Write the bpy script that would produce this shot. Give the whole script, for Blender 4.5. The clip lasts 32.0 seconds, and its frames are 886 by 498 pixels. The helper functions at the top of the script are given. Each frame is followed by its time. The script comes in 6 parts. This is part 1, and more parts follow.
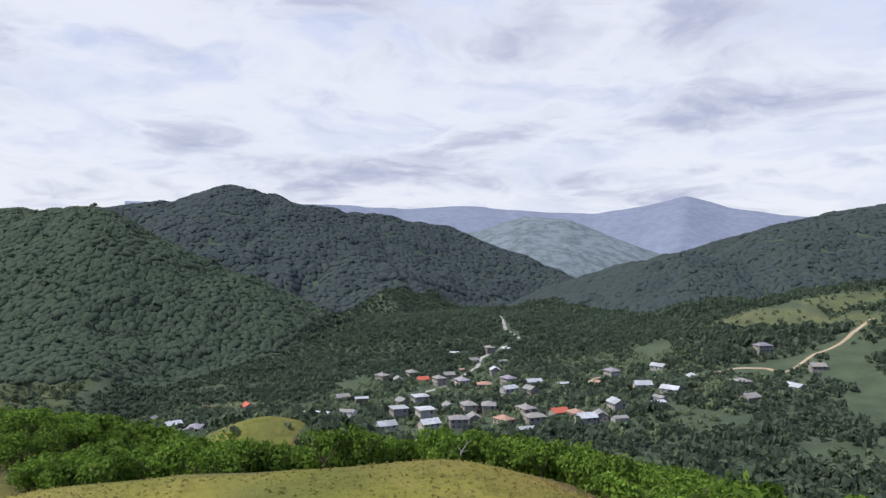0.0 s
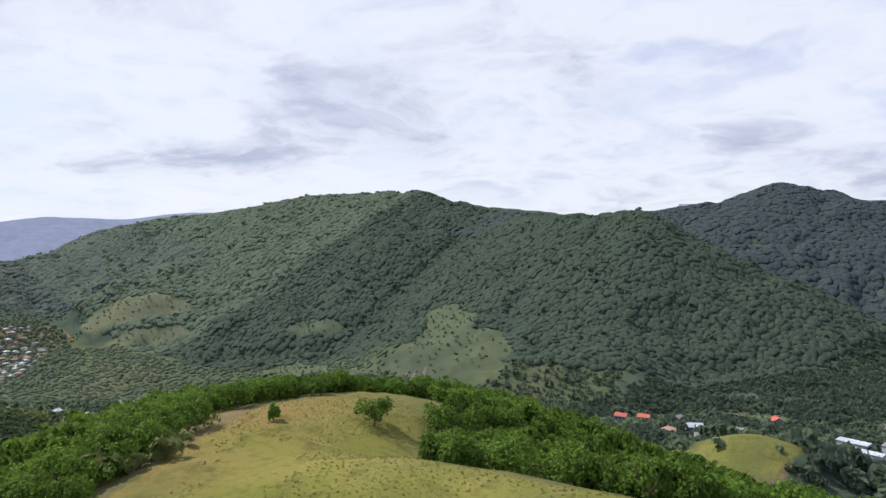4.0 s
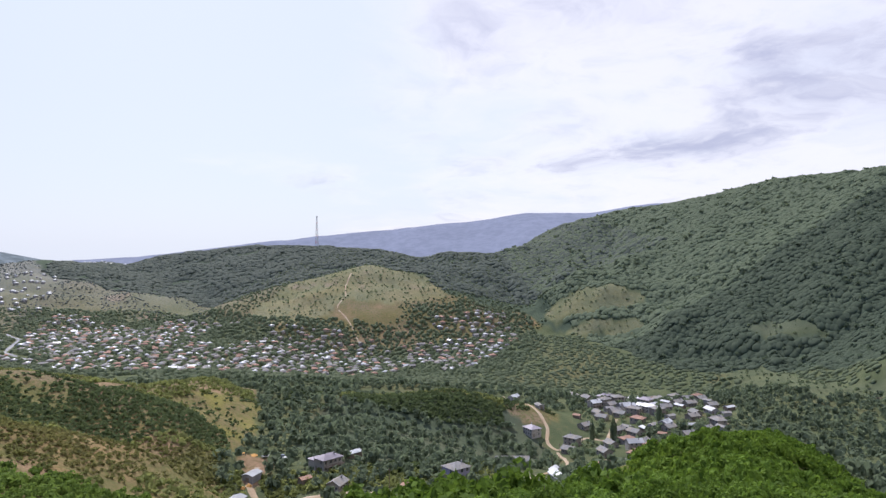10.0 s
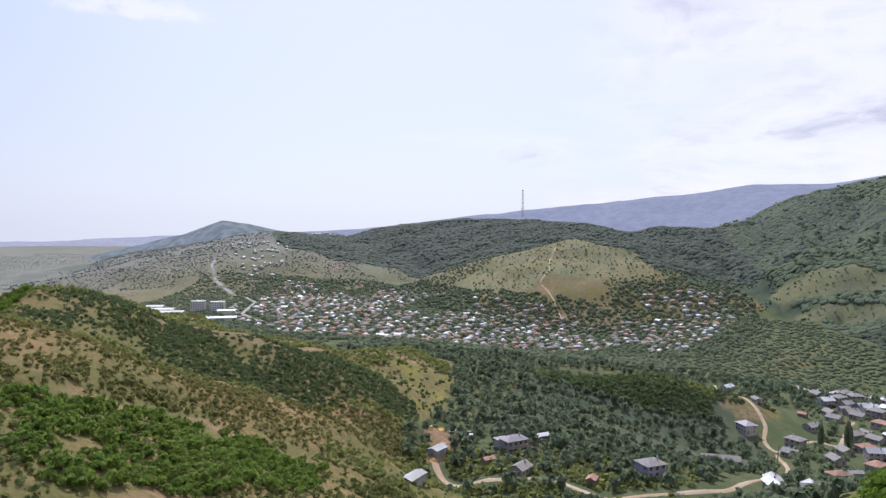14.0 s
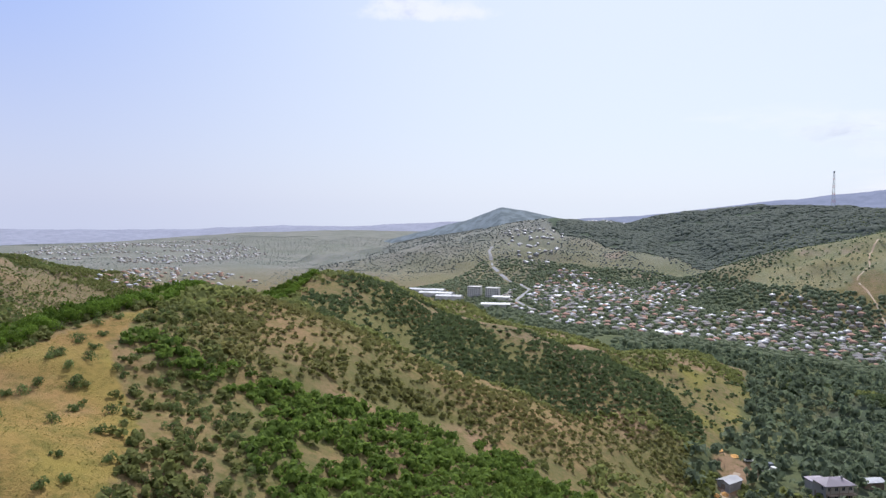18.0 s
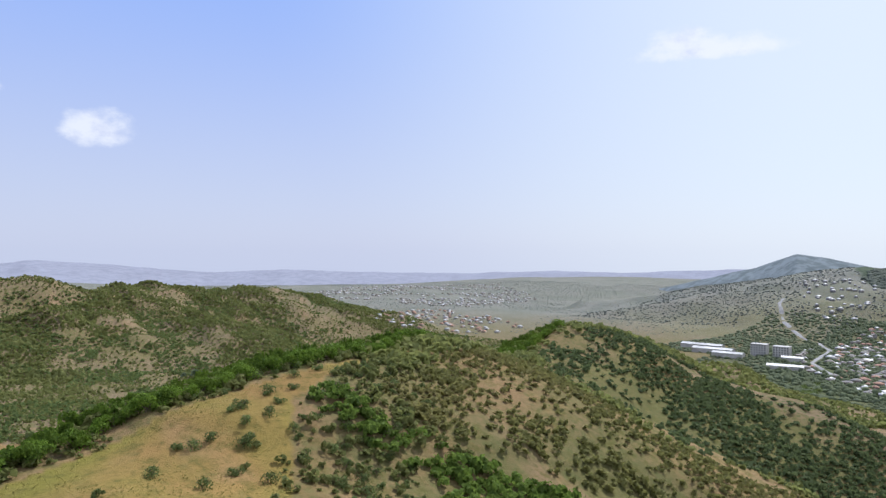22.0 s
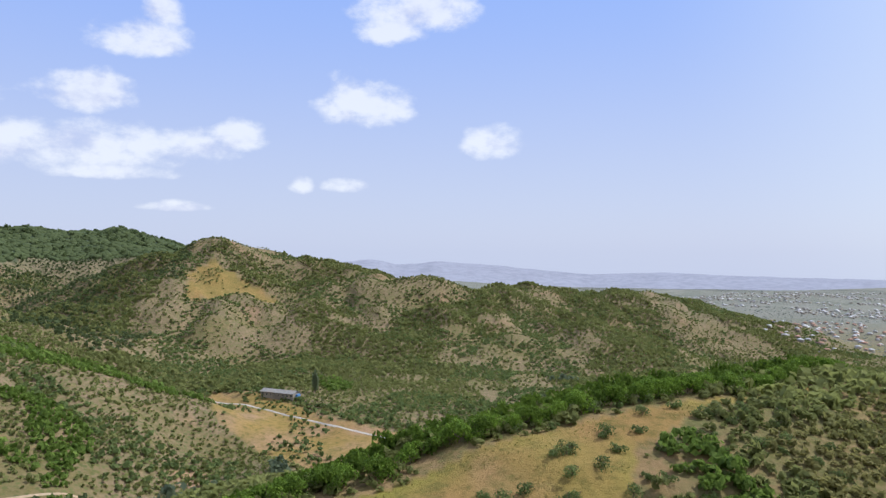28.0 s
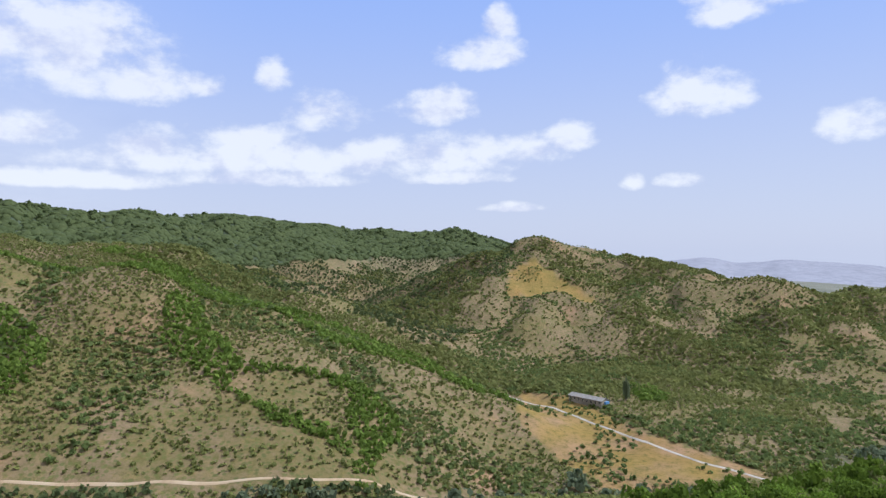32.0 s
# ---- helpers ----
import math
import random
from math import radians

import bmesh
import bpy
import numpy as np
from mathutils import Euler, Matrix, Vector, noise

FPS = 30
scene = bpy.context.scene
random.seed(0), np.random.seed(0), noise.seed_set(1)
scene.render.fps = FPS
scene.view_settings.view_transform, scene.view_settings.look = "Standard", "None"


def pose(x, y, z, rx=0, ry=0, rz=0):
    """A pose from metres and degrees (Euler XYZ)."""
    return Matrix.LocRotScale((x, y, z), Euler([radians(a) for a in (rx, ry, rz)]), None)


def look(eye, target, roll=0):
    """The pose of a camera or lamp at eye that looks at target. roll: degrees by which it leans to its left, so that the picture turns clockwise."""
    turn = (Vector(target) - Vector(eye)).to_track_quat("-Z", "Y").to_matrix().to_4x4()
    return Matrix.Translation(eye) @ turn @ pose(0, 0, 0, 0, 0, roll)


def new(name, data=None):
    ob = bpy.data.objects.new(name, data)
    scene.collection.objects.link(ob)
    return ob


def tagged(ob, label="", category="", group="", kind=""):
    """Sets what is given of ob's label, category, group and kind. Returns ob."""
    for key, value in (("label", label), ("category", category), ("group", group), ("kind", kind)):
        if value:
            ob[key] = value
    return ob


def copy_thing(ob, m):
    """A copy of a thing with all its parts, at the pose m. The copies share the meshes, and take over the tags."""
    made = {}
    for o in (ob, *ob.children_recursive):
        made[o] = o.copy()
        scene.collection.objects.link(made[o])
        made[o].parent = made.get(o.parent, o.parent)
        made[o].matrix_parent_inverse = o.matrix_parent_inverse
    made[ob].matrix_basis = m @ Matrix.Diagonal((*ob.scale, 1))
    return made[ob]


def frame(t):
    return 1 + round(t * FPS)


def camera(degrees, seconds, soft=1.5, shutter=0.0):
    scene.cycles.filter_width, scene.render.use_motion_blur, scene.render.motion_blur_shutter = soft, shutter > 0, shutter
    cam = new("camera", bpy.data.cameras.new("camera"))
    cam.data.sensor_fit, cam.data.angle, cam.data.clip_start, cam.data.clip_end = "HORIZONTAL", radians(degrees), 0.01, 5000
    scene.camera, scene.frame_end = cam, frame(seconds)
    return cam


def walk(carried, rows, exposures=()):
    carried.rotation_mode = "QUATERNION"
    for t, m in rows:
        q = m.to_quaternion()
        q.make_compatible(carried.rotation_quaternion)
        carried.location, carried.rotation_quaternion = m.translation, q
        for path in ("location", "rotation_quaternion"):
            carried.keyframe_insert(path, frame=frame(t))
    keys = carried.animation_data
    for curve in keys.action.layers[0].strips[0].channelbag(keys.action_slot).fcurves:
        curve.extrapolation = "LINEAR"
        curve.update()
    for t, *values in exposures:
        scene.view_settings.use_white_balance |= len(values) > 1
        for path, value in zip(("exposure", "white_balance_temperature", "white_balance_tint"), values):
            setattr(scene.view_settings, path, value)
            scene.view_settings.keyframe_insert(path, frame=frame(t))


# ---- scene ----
cam = camera(64.0, 32.0, soft=1.4)
# seconds, eye x y z in metres, then heading to the left of +y, tilt up and roll in degrees
PATH = [
    (0.0, 62.09, -50.83, 197.24, -0.01, 0.49, -0.27),
    (0.5, 65.96, -49.48, 197.37, 8.24, 0.47, -0.28),
    (1.0, 70.02, -48.26, 197.58, 16.51, 0.43, -0.25),
    (1.5, 74.00, -46.57, 197.57, 24.70, 0.41, -0.22),
    (2.0, 77.65, -44.37, 197.33, 32.54, 0.36, 0.21),
    (2.5, 79.70, -42.01, 196.60, 37.51, 0.51, 0.26),
    (4.5, 75.76, -37.98, 197.74, 44.80, 0.44, 0.54),
    (5.0, 71.97, -34.43, 197.74, 48.01, 0.47, 0.33),
    (5.5, 68.44, -31.30, 197.80, 51.11, 0.51, 0.15),
    (6.0, 65.60, -28.74, 197.97, 54.18, 0.54, 0.03),
    (6.5, 62.79, -26.07, 198.15, 57.27, 0.55, -0.05),
    (7.0, 59.17, -22.90, 198.06, 60.33, 0.55, -0.14),
    (7.5, 55.88, -19.96, 198.08, 63.40, 0.56, -0.14),
    (8.0, 54.12, -16.87, 198.60, 66.51, 0.52, -0.18),
    (8.5, 51.61, -13.84, 199.29, 69.61, 0.50, -0.12),
    (9.0, 48.79, -10.99, 199.45, 72.70, 0.50, -0.10),
    (9.5, 46.02, -8.14, 199.68, 75.76, 0.49, -0.17),
    (10.0, 42.93, -5.26, 199.63, 79.02, -0.46, -0.13),
    (10.5, 39.60, -2.68, 199.69, 82.05, -1.23, -0.15),
    (11.0, 36.69, 0.18, 199.97, 85.15, -1.39, -0.11),
    (11.5, 33.69, 3.43, 199.91, 88.27, -1.56, -0.14),
    (12.0, 30.80, 6.12, 200.01, 91.10, -1.57, -0.06),
    (12.5, 30.00, 7.11, 199.93, 92.86, -1.61, 0.06),
    (13.0, 29.22, 7.07, 199.56, 93.68, -1.87, 0.08),
    (13.5, 27.94, 6.40, 199.53, 94.40, -2.08, 0.10),
    (14.0, 24.53, 5.64, 199.43, 95.89, -2.57, 0.06),
    (14.5, 20.26, 4.91, 199.53, 98.44, -2.73, -0.02),
    (16.5, 3.86, 1.16, 199.99, 109.84, -2.94, -0.13),
    (17.0, 0.01, -0.02, 199.97, 112.54, -2.94, -0.13),
    (17.5, -3.94, -0.98, 199.79, 115.27, -3.34, -0.12),
    (18.0, -7.83, -1.90, 199.74, 117.99, -3.63, -0.15),
    (18.5, -11.75, -2.70, 199.75, 120.73, -3.45, -0.12),
    (19.0, -15.17, -2.93, 199.92, 123.44, -2.08, -0.10),
    (19.5, -18.75, -3.13, 199.95, 126.18, -0.05, -0.03),
    (20.0, -23.00, -4.34, 199.93, 129.06, 0.20, -0.00),
    (20.5, -27.19, -5.54, 199.83, 131.80, 0.20, 0.06),
    (21.0, -31.18, -6.79, 199.64, 134.49, 0.22, -0.01),
    (21.5, -35.03, -7.94, 199.62, 137.17, 0.16, 0.08),
    (22.0, -39.01, -8.66, 199.68, 139.92, 0.09, 0.03),
    (22.5, -43.00, -9.55, 199.58, 142.66, 0.10, -0.00),
    (23.0, -46.04, -10.71, 199.55, 144.97, 0.14, 0.20),
    (23.5, -47.39, -11.08, 199.47, 146.54, 0.16, 0.31),
    (24.0, -47.16, -11.19, 199.41, 147.22, 0.07, 0.31),
    (24.5, -47.87, -12.77, 199.26, 148.07, 0.08, 0.21),
    (25.0, -49.40, -15.77, 199.21, 150.18, 0.06, 0.18),
    (25.5, -51.48, -19.75, 199.00, 153.32, 0.13, 0.19),
    (27.5, -58.33, -33.39, 199.26, 166.53, 0.26, 0.07),
    (28.0, -59.97, -36.75, 199.30, 169.80, 0.28, 0.03),
    (28.5, -61.57, -39.81, 199.17, 173.08, 0.29, -0.05),
    (29.0, -62.65, -42.36, 199.50, 176.28, 0.25, -0.10),
    (29.5, -64.73, -46.30, 199.39, 179.60, 0.20, -0.22),
    (30.0, -66.39, -49.66, 199.42, 183.09, 0.20, -0.14),
    (30.5, -67.50, -52.26, 199.56, 186.30, 0.19, -0.17),
    (31.0, -69.88, -55.12, 199.98, 189.67, 0.16, -0.20),
    (31.5, -71.48, -57.94, 200.26, 192.90, 0.13, -0.26),
    (32.0, -72.90, -60.60, 200.12, 196.08, 0.15, -0.24),
]


def aim(x, y, z, yaw, tilt, roll):
    a, b = radians(yaw), radians(tilt)
    way = Vector((-math.sin(a) * math.cos(b), math.cos(a) * math.cos(b), math.sin(b)))
    eye = Vector((x, y, z))
    return look(eye, eye + way * 100, roll)


walk(cam, [(row[0], aim(*row[1:])) for row in PATH], [(0.0, -0.08, 6120, 10), (5.0, 0.0, 6100, 10), (8.0, 0.05, 6120, 15), (14.0, 0.05, 6120, 15), (20.0, 0.03, 6070, 11), (32.0, 0.05, 6050, 9)])

# ---- light ----
SUN_AZ, SUN_EL = 104.0, 50.0          # heading to the left of +y, height over the horizon
world = bpy.data.worlds.new("sky")
scene.world = world
world.use_nodes = True
wn, wl = world.node_tree.nodes, world.node_tree.links
wn.clear()
w_out = wn.new("ShaderNodeOutputWorld")
w_bg = wn.new("ShaderNodeBackground")
w_sky = wn.new("ShaderNodeTexSky")
w_sky.sky_type, w_sky.sun_disc = "NISHITA", False
w_sky.sun_elevation, w_sky.sun_rotation = radians(SUN_EL), radians(-SUN_AZ)
w_bg.inputs["Strength"].default_value = 0.12
wl.new(w_sky.outputs[0], w_bg.inputs[0])
sun = new("sun", bpy.data.lights.new("sun", "SUN"))
sun.data.energy, sun.data.angle, sun.data.color = 4.9, radians(0.6), (1.0, 0.95, 0.86)
sun_way = Vector((-math.sin(radians(SUN_AZ)) * math.cos(radians(SUN_EL)), math.cos(radians(SUN_AZ)) * math.cos(radians(SUN_EL)), math.sin(radians(SUN_EL))))
sun.matrix_world = look(sun_way * 900 + Vector((0, 0, 200)), (0, 0, 200))
def heading(az, el):
    a, b = radians(az), radians(el)
    return (-math.sin(a) * math.cos(b), math.cos(a) * math.cos(b), math.sin(b))


w_dir = wn.new("ShaderNodeTexCoord").outputs["Generated"]


def w_math(op, a, b=None, c=None):
    k = wn.new("ShaderNodeMath")
    k.operation = op
    for socket, value in zip(k.inputs, (a, b, c)):
        if isinstance(value, (int, float)):
            socket.default_value = value
        elif value is not None:
            wl.new(value, socket)
    return k.outputs[0]


def w_dot(way, source=None):
    k = wn.new("ShaderNodeVectorMath")
    k.operation = "DOT_PRODUCT"
    wl.new(source or w_dir, k.inputs[0])
    k.inputs[1].default_value = way
    return k.outputs["Value"]


def w_step(fac, low, high):
    k = wn.new("ShaderNodeMapRange")
    k.interpolation_type = "SMOOTHSTEP"
    k.inputs["From Min"].default_value, k.inputs["From Max"].default_value = low, high
    wl.new(fac, k.inputs["Value"])
    return k.outputs["Result"]


def w_mix(fac, a, b):
    k = wn.new("ShaderNodeMix")
    k.data_type = "RGBA"
    for socket, value in ((k.inputs[0], fac), (k.inputs[6], a), (k.inputs[7], b)):
        if isinstance(value, (int, float)):
            socket.default_value = value
        elif isinstance(value, tuple):
            socket.default_value = (*value, 1)
        else:
            wl.new(value, socket)
    return k.outputs[2]


def w_noise(vector, scale, detail, rough=0.55):
    k = wn.new("ShaderNodeTexNoise")
    k.inputs["Scale"].default_value, k.inputs["Detail"].default_value, k.inputs["Roughness"].default_value = scale, detail, rough
    wl.new(vector, k.inputs["Vector"])
    return k.outputs["Fac"]


w_xyz = wn.new("ShaderNodeSeparateXYZ")
wl.new(w_dir, w_xyz.inputs[0])
w_up = w_math("MAXIMUM", w_xyz.outputs[2], 0.0)
DEGREES = 180.0 / math.pi
w_el = w_math("MULTIPLY", w_math("ARCSINE", w_xyz.outputs[2]), DEGREES)
w_north = w_math("MULTIPLY", w_math("ARCTAN2", w_math("MULTIPLY", w_xyz.outputs[0], -1.0), w_xyz.outputs[1]), DEGREES)
w_south = w_math("MULTIPLY", w_math("ARCTAN2", w_xyz.outputs[0], w_math("MULTIPLY", w_xyz.outputs[1], -1.0)), DEGREES)


def w_vector(a, b):
    k = wn.new("ShaderNodeCombineXYZ")
    wl.new(a, k.inputs[0])
    wl.new(b, k.inputs[1])
    return k.outputs[0]


def w_shift(vector, by):
    k = wn.new("ShaderNodeVectorMath")
    wl.new(vector, k.inputs[0])
    k.inputs[1].default_value = by
    return k.outputs[0]


def w_cells(turn, clouds, base):
    """The highest of many soft ovals, each a heading, a height, a half breadth and a half height in degrees; base flattens their undersides."""
    best = None
    for az, el, wide, high in clouds:
        a = w_math("MULTIPLY_ADD", turn, 1.0 / wide, -az / wide)
        b = w_math("MULTIPLY_ADD", w_el, 1.0 / high, -el / high)
        if base > 1:
            b = w_math("MAXIMUM", b, w_math("MULTIPLY", b, -base))
        one = w_math("SUBTRACT", 1.0, w_math("ADD", w_math("MULTIPLY", a, a), w_math("MULTIPLY", b, b)))
        best = one if best is None else w_math("SMOOTH_MAX", best, one, 0.35)
    return best


# clear air: pale by the horizon and towards the sun, bluer higher up
air = w_mix(w_step(w_up, 0.0, 0.42), (0.60, 0.64, 0.80), (0.32, 0.47, 0.92))
air = w_mix(w_step(w_dot(heading(88, 20)), 0.45, 1.0), air, (0.80, 0.86, 0.93))
# broken cloud deck over the north: white, with grey bellies and wisps
w_flat = w_math("ADD", w_up, 0.20)
w_plane = w_vector(w_math("DIVIDE", w_xyz.outputs[0], w_flat), w_math("DIVIDE", w_xyz.outputs[1], w_flat))
BELLIES = [(3, 18.5, 15, 4.2), (-26, 17, 9, 3.4), (-24, 11, 8, 2.0), (8, 7, 12, 1.3), (51, 11.5, 9, 4.6), (46, 8.5, 5, 2.6), (68, 6.2, 8, 1.1),
           (29, 13.5, 5, 3.5), (61, 7.2, 8, 1.4), (-8, 6.0, 9, 1.0), (20, 9.0, 6, 1.6), (-18, 4.6, 8, 0.8)]
belly = w_cells(w_north, BELLIES, 1.0)
w_warp = wn.new("ShaderNodeVectorMath")
w_warp.operation = "MULTIPLY_ADD"
w_bend = wn.new("ShaderNodeTexNoise")
w_bend.inputs["Scale"].default_value, w_bend.inputs["Detail"].default_value = 1.6, 3.0
wl.new(w_plane, w_bend.inputs["Vector"])
wl.new(w_bend.outputs["Color"], w_warp.inputs[0])
w_warp.inputs[1].default_value = (0.55, 0.55, 0.0)
wl.new(w_plane, w_warp.inputs[2])
w_plane = w_warp.outputs[0]
deck_fine = w_noise(w_plane, 1.9, 9.0, 0.58)
deck_wide = w_noise(w_shift(w_plane, (3.1, 1.7, 0)), 0.9, 6.0, 0.55)
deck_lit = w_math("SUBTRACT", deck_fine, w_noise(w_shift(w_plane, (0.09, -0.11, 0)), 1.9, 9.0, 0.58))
dull = w_math("ADD", w_math("MULTIPLY", w_math("MAXIMUM", belly, -0.6), 0.24), w_math("MULTIPLY_ADD", deck_wide, 1.1, -0.62))
dull = w_math("ADD", dull, w_math("MULTIPLY_ADD", deck_fine, 3.0, -1.5))
deck = w_mix(w_step(dull, -0.15, 0.5), (0.95, 0.94, 0.985), (0.52, 0.53, 0.67))
deck = w_mix(w_math("MULTIPLY", w_step(deck_lit, 0.0, 0.22), 0.75), deck, (0.97, 0.96, 0.99))
deck = w_mix(w_math("MULTIPLY", w_step(w_math("MULTIPLY", deck_lit, -1.0), 0.0, 0.25), 0.55), deck, (0.60, 0.61, 0.74))
deck_edge = w_math("ADD", w_math("MULTIPLY_ADD", w_north, -0.025, 2.35), w_math("MULTIPLY_ADD", deck_wide, 2.6, -1.3))
deck_over = w_math("MULTIPLY", w_step(deck_edge, 0.0, 0.7), w_step(w_north, -150.0, -80.0))
deck_fac = w_math("MULTIPLY", deck_over, w_math("ADD", 0.72, w_math("MULTIPLY", w_step(deck_fine, 0.38, 0.52), 0.26)))
sky_colour = w_mix(deck_fac, air, deck)
# fair-weather cumulus over the south: heading from due south, height, half breadth and half height in degrees
CUMULUS = [(-7.7, 18.6, 5.0, 2.2), (-6.0, 17.2, 3.0, 1.6), (13.0, 15.4, 3.4, 1.7), (11.4, 17.4, 1.5, 1.6), (29.5, 13.3, 1.4, 1.7), (25.5, 10.6, 3.2, 2.0),
           (16.4, 11.2, 3.6, 1.7), (11.4, 7.9, 5.0, 1.7), (5.6, 8.7, 2.2, 1.4), (-3.8, 11.5, 3.6, 2.6), (-14.0, 8.5, 2.6, 1.8), (-2.4, 5.2, 1.8, 0.8),
           (1.2, 5.2, 1.0, 0.9), (31.5, 8.6, 4.4, 1.6), (23.0, 7.4, 3.6, 1.4), (38.0, 7.4, 4.4, 1.5), (30.0, 5.6, 7.0, 0.9), (15.0, 5.8, 4.2, 0.8), (10.5, 3.4, 2.6, 0.5),
           (46.0, 14.0, 9.0, 4.2), (40.0, 12.2, 5.0, 2.0), (47.0, 8.2, 5.0, 1.5), (54.0, 16.0, 8.0, 5.0), (33.0, 7.0, 14.0, 2.0), (18.0, 7.2, 9.0, 2.0), (35.4, 12.4, 2.0, 1.3), (44.0, 5.2, 7.0, 0.9),
           (-61.0, 14.8, 5.2, 1.2), (-58.5, 15.4, 2.6, 1.3)]
w_polar = w_vector(w_south, w_math("MULTIPLY", w_el, 1.5))
billow = w_noise(w_polar, 0.22, 9.0, 0.6)
billow_lit = w_math("SUBTRACT", billow, w_noise(w_shift(w_polar, (-0.8, 2.2, 0)), 0.22, 9.0, 0.56))
puff = w_math("ADD", w_cells(w_south, CUMULUS, 1.7), w_math("MULTIPLY_ADD", billow, 4.6, -2.3))
puff_fac = w_math("MULTIPLY", w_step(puff, -0.35, 1.0), 0.9)
puff_colour = w_mix(w_step(w_math("MULTIPLY", billow_lit, -1.0), -0.06, 0.26), (0.92, 0.92, 0.97), (0.66, 0.68, 0.86))
sky_colour = w_mix(puff_fac, sky_colour, puff_colour)
w_cloud = wn.new("ShaderNodeBackground")
w_cloud.inputs["Strength"].default_value = 1.0
wl.new(sky_colour, w_cloud.inputs["Color"])
w_both = wn.new("ShaderNodeMixShader")
w_both.inputs[0].default_value = 0.9
wl.new(w_bg.outputs[0], w_both.inputs[1])
wl.new(w_cloud.outputs[0], w_both.inputs[2])
wl.new(w_both.outputs[0], w_out.inputs[0])

# ---- the lie of the land ----
def lattice(ix, iy, seed):
    n = (ix.astype(np.int64) * 374761393 + iy.astype(np.int64) * 668265263 + seed * 982451653) & 0x7FFFFFFF
    n = ((n ^ (n >> 13)) * 1274126177) & 0x7FFFFFFF
    return ((n ^ (n >> 16)) & 0xFFFFFF) / float(0xFFFFFF)


def value_noise(x, y, size, seed=0):
    x, y = np.asarray(x, float) / size, np.asarray(y, float) / size
    ix, iy = np.floor(x), np.floor(y)
    u, v = x - ix, y - iy
    u, v = u * u * (3 - 2 * u), v * v * (3 - 2 * v)
    a, b = lattice(ix, iy, seed), lattice(ix + 1, iy, seed)
    c, d = lattice(ix, iy + 1, seed), lattice(ix + 1, iy + 1, seed)
    return (a * (1 - u) + b * u) * (1 - v) + (c * (1 - u) + d * u) * v


def fbm(x, y, size, seed=0, octaves=4):
    total, amp, norm = 0.0, 1.0, 0.0
    for k in range(octaves):
        total = total + amp * value_noise(x + 17.3 * k, y - 9.1 * k, size / 2**k, seed + k)
        norm, amp = norm + amp, amp * 0.5
    return total / norm


# spot heights of the valley floors
SPOTS = [(46, 381, 103), (87, 361, 113), (-98, 431, 91), (-181, 433, 77), (200, 330, 124), (126, 751, 124), (-425, 427, 84),
         (-652, 324, 34), (-503, 156, 66), (-846, 96, 40), (-306, 0, 89), (-320, -37, 97), (-369, 117, 64), (-267, 60, 97), (-485, -52, 84), (-896, -416, 70),
         (-674, -833, 70), (-26, -485, 108), (-12, -353, 100), (-96, -749, 105), (-1366, 74, 85), (-1509, -395, 65), (-1920, -840, 8),
         (0, 3000, 140), (-4500, -1000, 0), (-2000, -4000, -20), (0, -3500, 60), (3000, 0, 150), (-1100, 300, 60)]
RIDGES = []


def ridge(name, slope, width, *points):
    """A crest line; the land falls from it on both sides by slope, over a top rounded by width metres."""
    RIDGES.append((name, slope, width, points))


# the hill under the camera and its long crest to the south-west
ridge("camera_hill", 0.5, 28, (110, -40, 182), (80, -18, 181), (60, 0, 180.2), (38, -8, 180), (22, -6, 178.9), (8, 6, 178), (-2, 18, 177.3), (-6, 34, 175.8), (-14, 46, 171.5), (-34, 50, 166))
ridge("long_crest", 0.48, 30, (60, -10, 178), (20, -75, 163), (-30, -122, 160), (-66, -138, 166), (-86, -145, 169), (-106, -152, 171.5), (-126, -162, 172.5), (-174, -178, 172), (-225, -200, 158), (-270, -215, 159), (-310, -229, 164))
ridge("second_top", 0.4, 24, (-310, -229, 163), (-352, -222, 155), (-390, -215, 142), (-470, -180, 115))
ridge("brown_spur", 0.36, 14, (-310, -229, 160), (-350, -150, 137), (-420, -95, 112), (-500, -70, 98))
ridge("dark_hill", 0.42, 22, (-522, -93, 80), (-505, -38, 87), (-475, 25, 89), (-462, 99, 90), (-450, 149, 82))
ridge("bush_spur", 0.46, 10, (-70, -112, 167), (-134, -98, 150), (-170, -96, 138), (-200, -94, 124), (-225, -85, 108))
ridge("bald_hill", 0.5, 10, (20, 120, 130), (8, 163, 149), (-2, 190, 134))
ridge("barn_spur", 0.5, 12, (-34, 50, 164), (-75, 78, 156), (-118, 101, 148), (-160, 132, 134), (-238, 202, 113))
# north: wooded mountains
ridge("wood_mountain", 0.6, 22, (-640, 900, 258), (-468, 797, 254), (-393, 783, 256), (-349, 783, 254), (-290, 777, 224), (-195, 791, 184), (-61, 790, 123), (20, 778, 87))
ridge("peak_mountain", 0.5, 30, (-700, 1250, 283), (-593, 1299, 290), (-477, 1349, 306), (-369, 1386, 340), (-302, 1404, 328), (-224, 1422, 302), (-44, 1546, 282), (57, 1599, 265), (210, 1542, 204), (334, 1424, 146))
ridge("knob_mountain", 0.5, 25, (167, 1195, 94), (274, 1181, 148), (355, 1113, 182), (415, 1044, 202), (488, 1071, 194), (621, 1123, 239), (831, 1178, 279), (1200, 1100, 324))
ridge("behind_knob", 0.4, 40, (719, 1838, 206), (861, 1783, 251), (945, 1744, 275), (1082, 1785, 303), (1500, 1700, 374))
